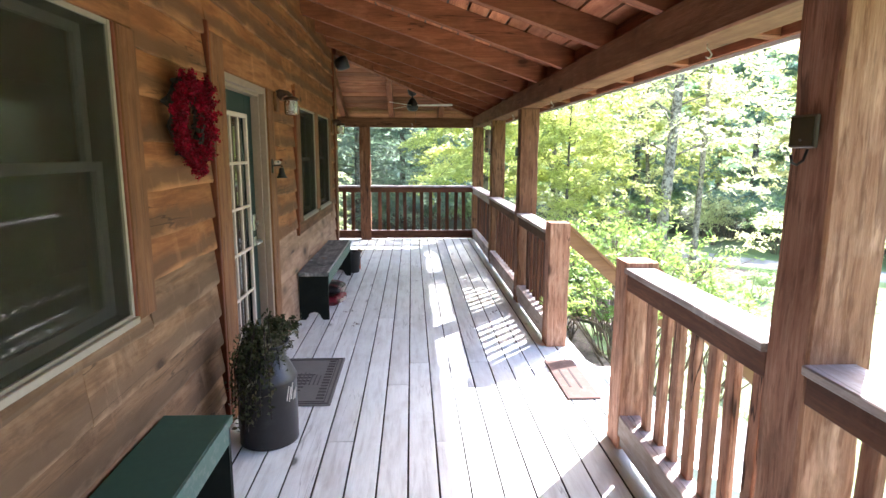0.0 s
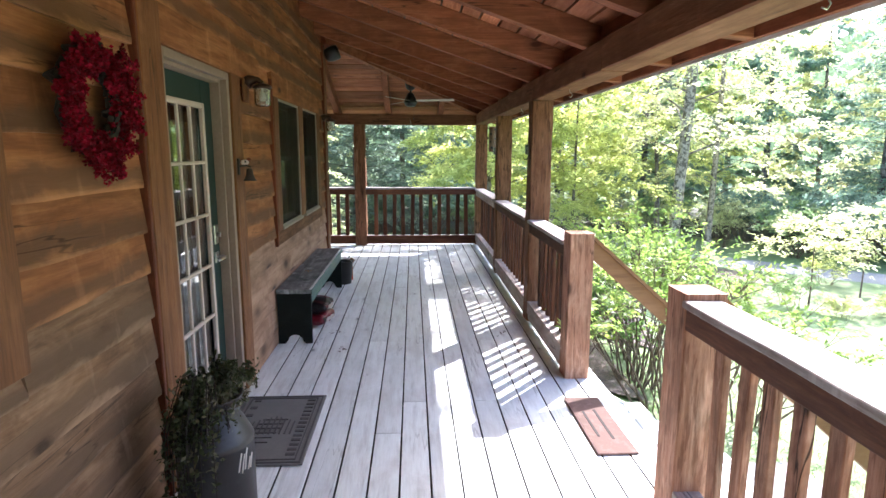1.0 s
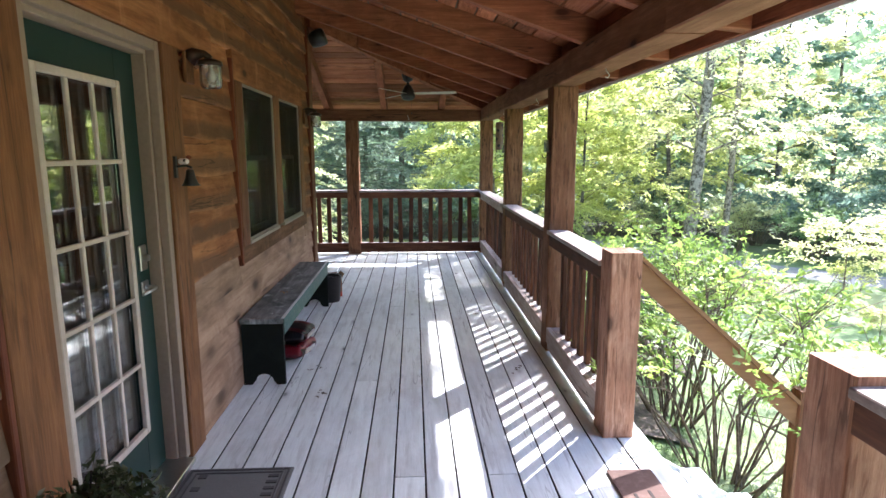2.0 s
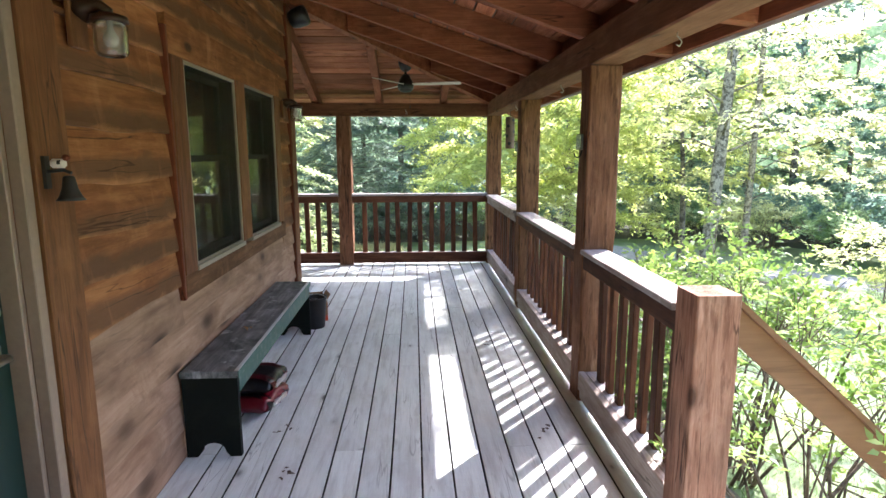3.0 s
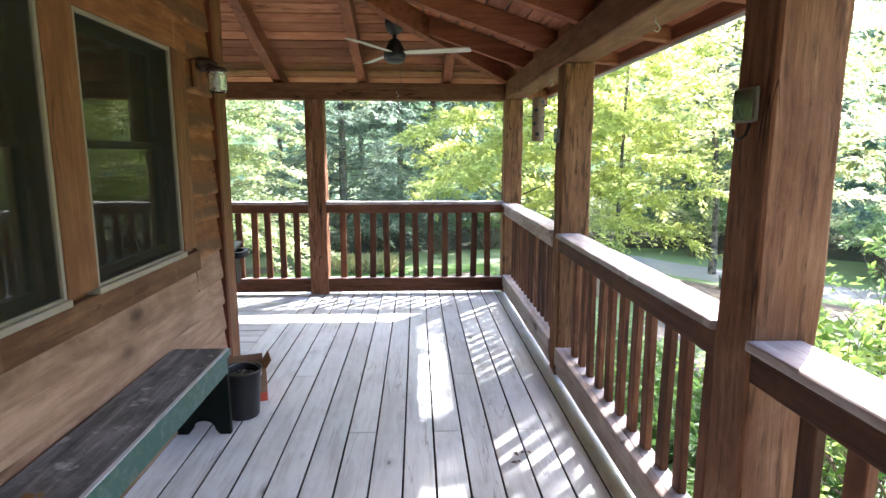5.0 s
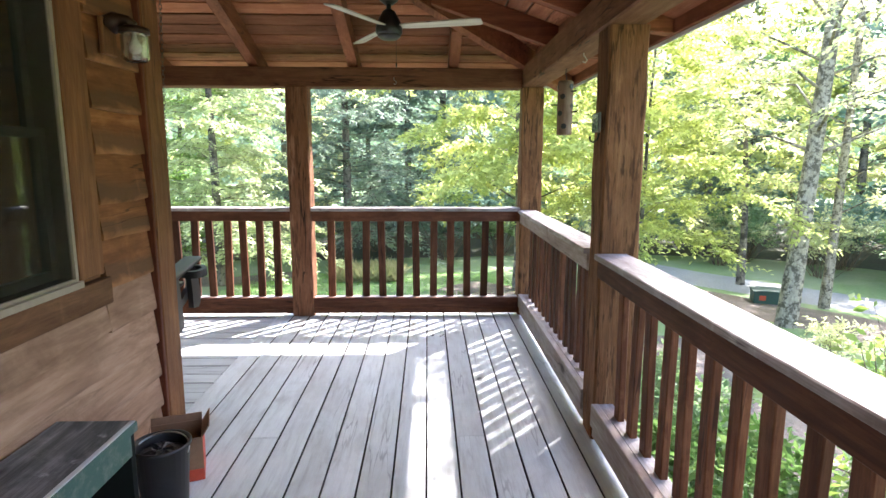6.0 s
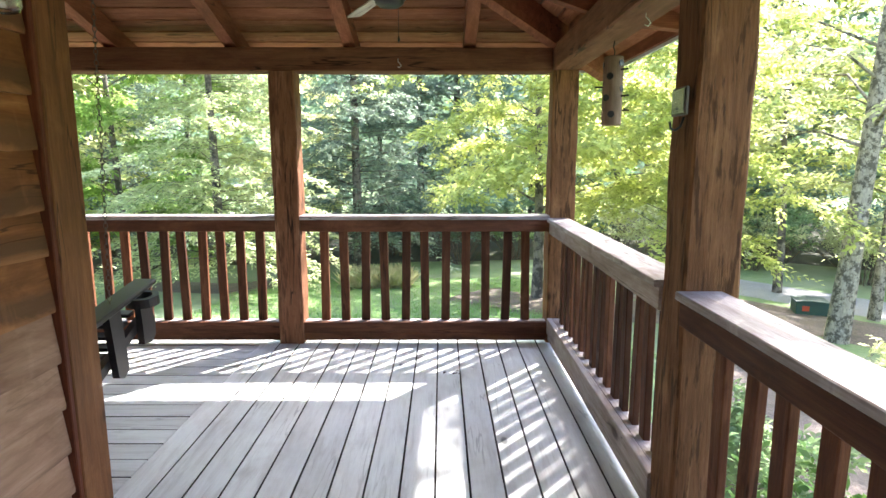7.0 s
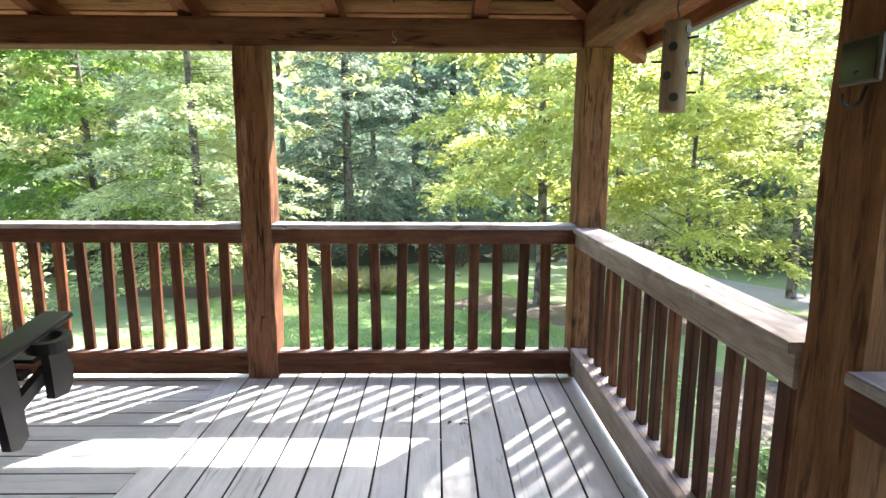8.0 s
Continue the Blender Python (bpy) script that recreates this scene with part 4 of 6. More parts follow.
    part("deadbolt", bm, STEEL, root, "satin steel deadbolt plate")
    part("rosette", block(x1, x1 + 0.010, 4.925, 4.99, 0.92, 0.99, 0.004), STEEL, root)


build_door()

# ---- benches ----
def bench(y0, y1, top_mat, edge_mat, leg_mat, label):
    root = thing("bench", (-0.69, y0, 0), label, "bench", "porch benches")
    ln = y1 - y0
    part("seat", timber(0.298, 0.036, ln, "y", 0.006, 18, 0.003, int(y0 * 5)), top_mat, root, "", (0, 0, 0.455))
    part("apron", timber(0.022, 0.088, ln - 0.07, "y", 0.003, 10, 0.002, 3), edge_mat, root, "chipped sea-green front rail", (0.134, 0.035, 0.392))
    part("apron", timber(0.022, 0.088, ln - 0.07, "y", 0.003, 10, 0.002, 4), edge_mat, root, "", (-0.128, 0.035, 0.392))
    if edge_mat is not top_mat:
        part("seat_edge", timber(0.005, 0.036, ln, "y", 0.001, 12, 0.001, 5), edge_mat, root, "chipped green seat edge", (0.1515, 0, 0.455))
    if leg_mat is BENCH_DARK and top_mat is BENCH_TOP:
        part("worn_edge", timber(0.020, 0.004, ln - 0.01, "y", 0.001, 14, 0.0015, 6), DECK_Y, root, "bare worn wood along the seat edge", (0.141, 0.005, 0.4745))
    out = [(-0.142, 0.0), (-0.085, 0.0)]
    for i in range(13):
        a = math.pi * (1 - i / 12)
        out.append((0.062 * math.cos(a), 0.028 + 0.05 * math.sin(a)))
    out += [(0.085, 0.0), (0.142, 0.0), (0.142, 0.436), (-0.142, 0.436)]
    for y in (0.005, ln - 0.04):
        bm = bmesh.new()
        prism(bm, out, "y", y, y + 0.032)
        part("leg", bm, leg_mat, root)
    return root


bench(6.045, 8.12, BENCH_TOP, BENCH_GREEN, BENCH_DARK, "worn dark plank bench with chipped green edges against the wall")
bench(0.95, 3.02, GREEN_TOP, BENCH_GREEN, BENCH_DARK, "dark green painted plank bench against the house wall")


def litter(name, at, size, n, seed, label, flat=0.75, tone=DRY, kind=""):
    rng = np.random.default_rng(seed)
    c = rng.normal(size=(n, 3)) * (size * 0.4, size * 0.6, 0.004) + (0, 0, 0.012)
    root = tagged(put(name, quads(name, leaves(rng, c, size * 0.55, flat, 0.6), tone), None, "", at), label, "leaf", kind=kind)
    return root


litter("dry_leaf", (-0.68, 6.72, 0.474), 0.075, 3, 1, "curled brown dead leaf lying on the bench")
for k, (x, y) in enumerate(((-0.27, 5.845), (-0.39, 6.32), (0.98, 7.75), (-0.80, 6.20), (0.42, 10.95), (0.66, 10.58), (1.10, 6.23))):
    litter("dead_leaf", (x, y, 0.003), 0.06, 6, 20 + k, "small scatter of dark dead leaves on the deck", 0.85, DEAD, "stuff")


# ---- milk can with plant ----
def milk_can(x, y):
    root = thing("milk_can", (x, y, 0), "dark painted metal milk can with white lettering", "milk can")
    bm = bmesh.new()
    lathe(bm, [(0.155, 0.0), (0.165, 0.006), (0.163, 0.02), (0.163, 0.36), (0.166, 0.365), (0.166, 0.38), (0.160, 0.395), (0.130, 0.455), (0.105, 0.50), (0.100, 0.545)], 36)
    body = part("body", bm, CAN, root, smooth=True)
    bm = bmesh.new()
    lathe(bm, [(0.101, 0.54), (0.130, 0.575), (0.133, 0.582), (0.125, 0.582), (0.095, 0.55)], 36)
    part("rim", bm, CAN, root, smooth=True)
    for s in (-1, 1):
        bm = bmesh.new()
        tube(bm, [(0.02, s * 0.10, 0.535), (0.03, s * 0.155, 0.53), (0.03, s * 0.17, 0.49), (0.02, s * 0.135, 0.45)], 0.008, 8)
        part("handle", bm, CAN, root, smooth=True)
    # white brush-script strokes, unreadable, as slanted bars
    bm = bmesh.new()
    for i, (a, z0, z1) in enumerate(((-0.62, 0.27, 0.35), (-0.52, 0.26, 0.34), (-0.42, 0.27, 0.36), (-0.30, 0.26, 0.31), (-0.2, 0.26, 0.32))):
        r = 0.1642
        p = [(r * math.cos(a + d), r * math.sin(a + d), z) for d, z in ((-0.05, z0), (0.0, (z0 + z1) / 2), (0.06, z1))]
        tube(bm, p, 0.0035, 6)
    part("lettering", bm, PALE, body, "white painted script strokes")
    rng = np.random.default_rng(3)
    plant = thing("trailing_plant", (x, y, 0.55), "artificial trailing greenery spilling from the can", "plant")
    bm = bmesh.new()
    cs = []
    for i in range(66):
        a = rng.uniform(0, 2 * math.pi) if i < 42 else rng.uniform(3.9, 5.1)
        trail = math.cos(a - 4.4) > 0.2
        r = rng.uniform(0.08, 0.17) if i < 42 else rng.uniform(0.15, 0.19)
        h = rng.uniform(0.04, 0.17)
        p0, p1 = Vector((0.02 * math.cos(a), 0.02 * math.sin(a), -0.02)), Vector((r * 0.7 * math.cos(a), r * 0.7 * math.sin(a), h))
        drop = rng.uniform(0.16, 0.50) if trail else rng.uniform(-0.03, 0.10)
        p2 = Vector((r * 1.15 * math.cos(a), r * 1.15 * math.sin(a), h - 0.04 - drop * 0.4))
        p3 = Vector((r * 1.2 * math.cos(a), r * 1.2 * math.sin(a), h - drop))
        p3.z = max(p3.z, -0.40)
        tube(bm, [p0, p1, p2, p3], 0.0025, 5)
        for t in rng.uniform(0.15, 1, 60):
            q = p0.lerp(p1, t * 2) if t < 0.5 else p1.lerp(p2, t * 4 - 2) if t < 0.75 else p2.lerp(p3, t * 4 - 3)
            cs.append(np.array(q) + rng.normal(size=3) * 0.018)
    part("branching_stem", bm, TWIG, plant)
    put("foliage", quads("foliage", leaves(rng, cs, 0.026, 0.2, 0.5, 0.6), IVY), plant)


milk_can(-0.555, 3.70)


# ---- wreath ----
def wreath(x, y, z):
    rng = np.random.default_rng(11)
    root = thing("wreath", (x, y, z), "round wreath of bright red berries and sprigs on the wall", "wreath")
    ring = [(rng.uniform(-0.01, 0.01), 0.185 * math.cos(a) * 1.05, 0.17 * math.sin(a)) for a in np.linspace(0, 2 * math.pi, 33)[:-1]]
    for k in range(8):
        off = rng.normal(size=(33, 3)) * 0.014
        near = 1.0 if k < 4 else 0.72
        bm = bmesh.new()
        tube(bm, [Vector(ring[i % 32]) * near + Vector(off[i]) for i in range(33)], 0.012, 6)
        part("twig", bm, TWIG, root)
    twigs = []
    for i in range(150):
        a = rng.uniform(0, 2 * math.pi)
        r0 = rng.uniform(0.095, 0.185)
        d = Vector((rng.uniform(0.05, 0.7), math.cos(a + 0.8), math.sin(a + 0.8) - rng.uniform(0.1, 0.9))).normalized()
        p = Vector((0.015, r0 * math.cos(a) * 1.05, r0 * math.sin(a)))
        twigs.append((p, p + d * rng.uniform(0.05, 0.115)))
    clumps = [p + (q - p) * t for p, q in twigs for t in np.linspace(0.1, 1.0, 9)]
    cs = np.repeat(np.array([tuple(c) for c in clumps]), 11, axis=0)
    cs = cs + rng.normal(size=cs.shape) * 0.0075
    put("berry_mass", quads("berry_mass", leaves(rng, cs, 0.0135, 0.0, 0.95, 0.4), BERRY), root, "bright red berry sprigs")


wreath(-0.80, 3.44, 1.785)


# ---- wall lamps ----
def wall_lamp(y, z):
    root = thing("wall_lamp", (WALL + 0.035, y, z), "unlit bronze wall lamp with a ribbed glass jar shade", "wall lamp", "porch wall lamps")
    part("back_plate", block(0.0, 0.02, -0.055, 0.055, -0.095, 0.06, 0.004), TRIM_Z, root, "brown wooden back plate")
    bm = bmesh.new()
    tube(bm, [(0.018, 0, 0.03), (0.05, 0, 0.055), (0.10, 0, 0.055), (0.125, 0, 0.03)], [0.046, 0.034, 0.018, 0.02], 12)
    part("arm", bm, BRONZE, root, smooth=True)
    bm = bmesh.new()
    lathe(bm, [(0.03, 0.028), (0.060, 0.018), (0.064, -0.002), (0.055, -0.004)], 20, (0.125, 0, 0))
    part("cap", bm, BRONZE, root, smooth=True)
    bm = bmesh.new()
    prof = [(0.047, -0.004)]
    for i in range(9):
        prof += [(0.054, -0.012 - i * 0.0105), (0.0575, -0.0170 - i * 0.0105)]
    prof += [(0.047, -0.118), (0.040, -0.121), (0.040, -0.115), (0.044, -0.10), (0.044, -0.006)]
    lathe(bm, prof, 24, (0.125, 0, 0), caps=False)
    part("jar", bm, JAR, root, "ribbed clear glass jar", smooth=True)
    bm = bmesh.new()
    lathe(bm, [(0.008, -0.004), (0.011, -0.03), (0.024, -0.055), (0.026, -0.07), (0.015, -0.092)], 14, (0.125, 0, 0))
    part("bulb", bm, PALE, root, "unlit white bulb", smooth=True)


wall_lamp(5.42, 2.045)
wall_lamp(8.69, 1.99)


def speaker(x, y, z):
    root = thing("floodlight", (x, y, z), "black round floodlight head at the house corner under the ceiling", "floodlight")
    bm = bmesh.new()
    lathe(bm, [(0.04, -0.11), (0.075, -0.095), (0.092, -0.04), (0.096, 0.035), (0.088, 0.07), (0.07, 0.078)], 20)
    bmesh.ops.rotate(bm, verts=bm.verts[:], cent=(0, 0, 0), matrix=Matrix.Rotation(radians(70), 3, "Y"))
    part("head", bm, BLACK, root, smooth=True)
    bm = bmesh.new()
    tube(bm, [(-0.10, 0, 0.02), (-0.07, 0, 0.02), (-0.04, 0, 0.0)], 0.02, 8)
    part("bracket", bm, BLACK, root)


speaker(-0.70, 9.02, 2.86)


def bell(y, z):
    root = thing("wall_bell", (OUT, y, z), "small cast iron bell hanging from a painted bracket", "bell")
    bm = bmesh.new()
    bx(bm, 0.0, 0.012, -0.012, 0.012, -0.03, 0.075)
    tube(bm, [(0.01, 0, 0.025), (0.06, 0, 0.03), (0.085, 0, 0.02)], 0.006, 6)
    part("bracket", bm, IRON, root)
    bm = bmesh.new()
    lathe(bm, [(0.012, 0.012), (0.018, 0.005), (0.024, -0.03), (0.034, -0.055), (0.044, -0.068), (0.040, -0.068), (0.02, -0.03)], 18, (0.075, 0, 0))
    part("bell_cup", bm, IRON, root, smooth=True)
    part("painted_block", block(0.022, 0.072, -0.013, 0.013, 0.036, 0.066, 0.009), PALE, root, "white painted lump")
    part("dark_patch", block(0.046, 0.062, -0.0145, 0.0145, 0.046, 0.062, 0.004), IRON, root)
    part("brown_lump", block(0.060, 0.086, -0.010, 0.010, 0.060, 0.080, 0.007), TRIM_RED, root, "brown painted lump")


bell(5.135, 1.497)


# ---- mats ----
def door_mat():
    root = thing("door_mat", (-0.525, 4.53, 0.002), "dark grey rubber door mat with a raised picture and border", "door mat")
    part("base", block(-0.26, 0.26, -0.43, 0.43, 0.0, 0.010, 0.004), RUBBER, root)
    bm = bmesh.new()
    def bar(x0, x1, y0, y1):
        bx(bm, x0, x1, y0, y1, 0.0095, 0.0145)
    for k, w in ((0.245, 0.010), (0.215, 0.007)):
        e = k + 0.17
        bar(-k, k, -e, -e + w), bar(-k, k, e - w, e), bar(-k, -k + w, -e + w, e - w), bar(k - w, k, -e + w, e - w)
    for i in range(6):
        bar(-0.13 + 0.012 * i, 0.02 + 0.012 * i, -0.20 + i * 0.055, -0.193 + i * 0.055)
    for i in range(14):
        y = -0.34 + i * 0.052
        bar(0.15, 0.20, y, y + 0.022)
        if i % 2:
            bar(-0.19, -0.15, y, y + 0.03)
    for i in range(9):
        x = -0.12 + 0.03 * i
        bar(x, x + 0.008, -0.10, 0.12 - 0.016 * abs(i - 4))
    part("raised_pattern", bm, RUBBER_PALE, root, "darker raised pattern")


def step_mat():
    root = thing("step_mat", (1.425, 4.49, 0.002), "faded reddish brown mat at the head of the steps", "door mat")
    part("base", block(-0.115, 0.115, -0.36, 0.36, 0.0, 0.010, 0.004), BROWN_MAT, root)
    for x0, x1, y0, y1 in ((-0.055, -0.04, -0.17, 0.15), (0.02, 0.035, -0.2, 0.17)):
        part("print_bar", block(x0, x1, y0, y1, 0.0095, 0.0115, 0), TWIG, root, "dark worn print")


door_mat()
step_mat()


# ---- things under and beyond the bench ----
def bag(at, turn, dims, red, label):
    root = thing("charcoal_bag", at, label, "bag", "charcoal bags")
    root.rotation_euler = (0, 0, radians(turn))
    a, b, h = dims
    bm = bmesh.new()
    loops = []
    for i in range(13):
        t = i / 12 * 2 - 1
        f = (1 - abs(t) ** 6) ** 0.5 if abs(t) < 1 else 0
        row = []
        for k in range(16):
            ang = 2 * math.pi * k / 16
            cx, sz = math.cos(ang), math.sin(ang)
            x = a / 2 * (abs(cx) ** 0.6) * (1 if cx > 0 else -1) * (0.92 + 0.08 * f)
            z = h / 2 + h / 2 * (abs(sz) ** 0.6) * (1 if sz > 0 else -1) * max(f, 0.12)
            q = Vector((x * 8, t * 4, z * 8))
            row.append((x + 0.016 * noise.noise(q * 1.6), b / 2 * t + 0.006 * noise.noise(q + Vector((3, 1, 2))), max(0.001, z + 0.020 * noise.noise(q * 1.5 + Vector((7, 5, 1))))))
        loops.append(row)
    rings(bm, loops)
    body = part("body", bm, BAG_RED if red else BAG_BLACK, root, smooth=True)
    for s, w in ((0.30, 0.05), (-0.32, 0.07)):
        bm = bmesh.new()
        loops = []
        for yy in (b * s - w / 2, b * s + w / 2):
            loops.append([((a / 2 + 0.006) * math.cos(g) * 1.0, yy, h / 2 + (h / 2 + 0.010) * math.sin(g)) for g in np.linspace(-0.5, 2.4, 14)])
        rings(bm, loops, closed=False, caps=False)
        bmesh.ops.solidify(bm, geom=bm.faces[:], thickness=0.003)
        part("dark_band", bm, BAG_BLACK if red else BAG_RED, body, smooth=True)
    bm = bmesh.new()
    for i in range(9):
        y = -0.09 + i * 0.021
        bx(bm, a / 2 - 0.004, a / 2 + 0.013, y, y + 0.013, h * 0.32, h * 0.55)
    part("print_bars", bm, PALE, body, "pale printed bars")


bag((-0.62, 6.66, 0.004), -12, (0.27, 0.34, 0.115), True, "red and black charcoal bag lying under the bench")
bag((-0.61, 6.69, 0.120), -6, (0.25, 0.33, 0.10), False, "black and red charcoal bag lying on another bag")


def bucket(x, y):
    root = thing("bucket", (x, y, 0.002), "black plastic bucket with a wire handle", "bucket")
    bm = bmesh.new()
    lathe(bm, [(0.084, 0.0), (0.089, 0.006), (0.109, 0.27), (0.116, 0.272), (0.116, 0.285), (0.107, 0.285), (0.104, 0.26), (0.084, 0.012)], 28)
    part("body", bm, POLY, root, smooth=True)
    bm = bmesh.new()
    pts = [(0.114 * math.cos(a), 0.114 * math.sin(a) * 0.9 - 0.02, 0.27 + 0.04 * math.sin(a) - 0.02) for a in np.linspace(0.0, math.pi, 15)]
    tube(bm, pts, 0.0035, 6)
    part("handle", bm, STEEL, root, "thin wire handle", smooth=True)
    bm = bmesh.new()
    rnd = random.Random(8)
    lathe(bm, [(0.097, 0.215), (0.097, 0.232), (0.075, 0.252), (0.040, 0.262), (0.012, 0.258)], 20)
    for v in bm.verts:
        v.co += Vector((rnd.uniform(-1, 1), rnd.uniform(-1, 1), rnd.uniform(-1.6, 1))) * 0.006
    part("contents", bm, BAG_BLACK, root)


def carton(x, y):
    root = thing("cardboard_box", (x, y, 0.002), "open brown cardboard box with orange-red sides", "box")
    w, d, h, t = 0.115, 0.10, 0.205, 0.004
    bm = bmesh.new()
    bx(bm, -w, w, -d, -d + t, 0, h), bx(bm, -w, w, d - t, d, 0, h)
    bx(bm, -w, -w + t, -d + t, d - t, 0, h), bx(bm, w - t, w, -d + t, d - t, 0, h), bx(bm, -w + t, w - t, -d + t, d - t, 0, t)
    box = part("carton", bm, CARD, root)
    part("print_panel", block(w + 0.0005, w + 0.002, -d, d, 0.0, h - 0.03, 0), CARD_RED, box, "orange-red printed side")
    part("print_panel", block(-w, w, -d - 0.002, -d - 0.0005, 0.0, 0.055, 0), CARD_RED, box, "orange-red printed strip")
    bm = block(-w + 0.004, w - 0.004, -0.002, 0.002, 0.0, 0.035, 0)
    bmesh.ops.rotate(bm, verts=bm.verts[:], cent=(0, 0, 0), matrix=Matrix.Rotation(radians(-8), 3, "X"))
    part("flap", bm, CARD, root, "bare cardboard flap", (0, d, h))
    bm = block(-0.002, 0.002, -d + 0.004, d - 0.004, 0.0, 0.06, 0)
    bmesh.ops.rotate(bm, verts=bm.verts[:], cent=(0, 0, 0), matrix=Matrix.Rotation(radians(32), 3, "Y"))
    part("flap", bm, CARD, root, "bare cardboard flap", (w, 0, h))
    return root


bucket(-0.545, 8.31)
carton(-0.60, 8.56).rotation_euler = (0, 0, radians(20))


# ---- ceiling fan ----
def fan(x, y, top):
    root = thing("ceiling_fan", (x, y, 2.40), "black ceiling fan with pale blades at rest", "ceiling fan")
    h = top - 2.40
    bm = bmesh.new()
    lathe(bm, [(0.03, h - 0.165), (0.066, h - 0.135), (0.084, h - 0.07), (0.084, h - 0.01), (0.07, h + 0.02)], 20)
    part("canopy", bm, BLACK, root, smooth=True)
    bm = bmesh.new()
    lathe(bm, [(0.017, 0.08), (0.017, h - 0.15)], 10)
    part("down_rod", bm, BLACK, root, smooth=True)
    bm = bmesh.new()
    lathe(bm, [(0.022, 0.115), (0.046, 0.10), (0.064, 0.065), (0.090, 0.02), (0.098, -0.02), (0.096, -0.05), (0.085, -0.062)], 28)
    part("motor", bm, BLACK, root, smooth=True)
    bm = bmesh.new()
    lathe(bm, [(0.085, -0.055), (0.082, -0.075), (0.06, -0.092), (0.02, -0.098)], 24)
    part("light_cover", bm, CAN, root, "dark grey round cover", smooth=True)
    for turn in (-17, 116, 241):
        bm = bmesh.new()
        out = [(0.085, -0.028), (0.15, -0.040), (0.65, -0.052), (0.685, -0.040), (0.685, 0.040), (0.65, 0.052), (0.15, 0.040), (0.085, 0.028)]
        prism(bm, out, "z", -0.004, 0.004)
        bmesh.ops.rotate(bm, verts=bm.verts[:], cent=(0, 0, 0), matrix=Matrix.Rotation(radians(-11), 3, "X"))
        ob = part("blade", bm, BLADE, root, "pale wooden blade", (0, 0, -0.005))
        ob.rotation_euler = (0, 0, radians(turn))
    bm = bmesh.new()
    tube(bm, [(0.05, 0.02, -0.09), (0.05, 0.02, -0.25)], 0.0015, 5)
    lathe(bm, [(0.003, 0.0), (0.007, 0.015), (0.003, 0.035)], 8, (0.05, 0.02, -0.285))
    part("pull_chain", bm, BLACK, root)


fan(0.285, 10.40, under_y(10.40) - 0.004)


# ---- bird house and post lights ----
def bird_feeder(x, y, z0, z1):
    root = thing("bird_house", (x, y, z0), "hollow log bird house with round holes hanging under the beam", "bird house")
    h, r = z1 - z0, 0.054
    bm = bmesh.new()
    lathe(bm, [(r * 0.95, 0.0), (r, 0.01), (r * 1.02, h * 0.5), (r, h - 0.012), (r * 0.93, h)], 22)
    log = part("log", bm, LOG, root, smooth=True)
    for a, z in ((-1.9, 0.06), (-0.75, 0.20), (-2.5, 0.15), (-2.15, 0.265), (-0.95, 0.335), (3.0, 0.33), (0.6, 0.10), (1.2, 0.27)):
        # no opening is cut: a black disc paints the hole's inner shade
        bm = bmesh.new()
        d = Vector((math.cos(a), math.sin(a), 0))
        tube(bm, [d * (r * 0.9), d * (r * 1.03)], 0.019, 14)
        part("hole", bm, BLACK, log, "black round disc painting the dark inside of a hole", (0, 0, z))
    for a, z in ((-0.75, 0.16), (-0.95, 0.30), (0.0, 0.085), (3.1, 0.21)):
        bm = bmesh.new()
        d = Vector((math.cos(a), math.sin(a), 0))
        tube(bm, [d * (r * 0.9), d * (r + 0.045)], 0.005, 6)
        part("perch", bm, TWIG, log, "thin dark perch peg", (0, 0, z))
    bm = bmesh.new()
    tube(bm, [(0, 0, h - 0.01), (0.004, 0, h + 0.03), (-0.004, 0, h + 0.05), (0, 0, 2.088 - z0)], 0.003, 6)
    part("hook", bm, BLACK, root, "thin wire hook")


bird_feeder(1.545, 10.22, 1.625, 2.0)


def post_light(y, z):
    root = thing("solar_light", (RAIL - 0.002, y, z), "small solar panel light fixed to the porch post above a hook", "solar light", "post lights")
    case = part("case", block(-0.006, 0.006, -0.056, 0.056, -0.047, 0.047, 0.003), PANEL_RIM, root, "brown plastic case", (-0.016, 0, 0.0))
    part("panel", block(-0.009, -0.0062, -0.049, 0.049, -0.040, 0.040, 0), PANEL_DARK, case, "dark glossy solar face")
    bm = bmesh.new()
    tube(bm, [(0.004, 0, -0.03), (-0.012, 0, -0.035), (-0.024, 0, -0.02)], 0.007, 6)
    part("arm", bm, BLACK, root)
    bm = bmesh.new()
    tube(bm, [(0.0, 0.0, -0.050), (-0.010, 0, -0.082), (-0.028, 0, -0.095), (-0.044, 0, -0.088), (-0.048, 0, -0.066)], 0.0042, 7)
    part("hook", bm, BLACK, root, "black curved hook", smooth=True)


for y, z in ((2.19, 1.70), (6.72, 1.642), (8.90, 1.632)):
    post_light(y, z)


def cup_hook(x, y, z):
    root = thing("ceiling_hook", (x, y, z), "small steel cup hook screwed under the beam", "hook", "beam hooks")
    bm = bmesh.new()
    tube(bm, [(0, 0, 0.006), (0, 0, -0.015), (0.012, 0, -0.026), (0.022, 0, -0.04), (0.012, 0, -0.056), (-0.004, 0, -0.05)], 0.003, 6)
    part("hook", bm, STEEL, root, smooth=True)


for y in (3.0, 5.7, 7.65, 9.6):
    cup_hook(1.50, y, 2.083)
cup_hook(0.85, 10.75, under_y(10.75) - 0.004)
cup_hook(0.27, 11.235, 2.15)


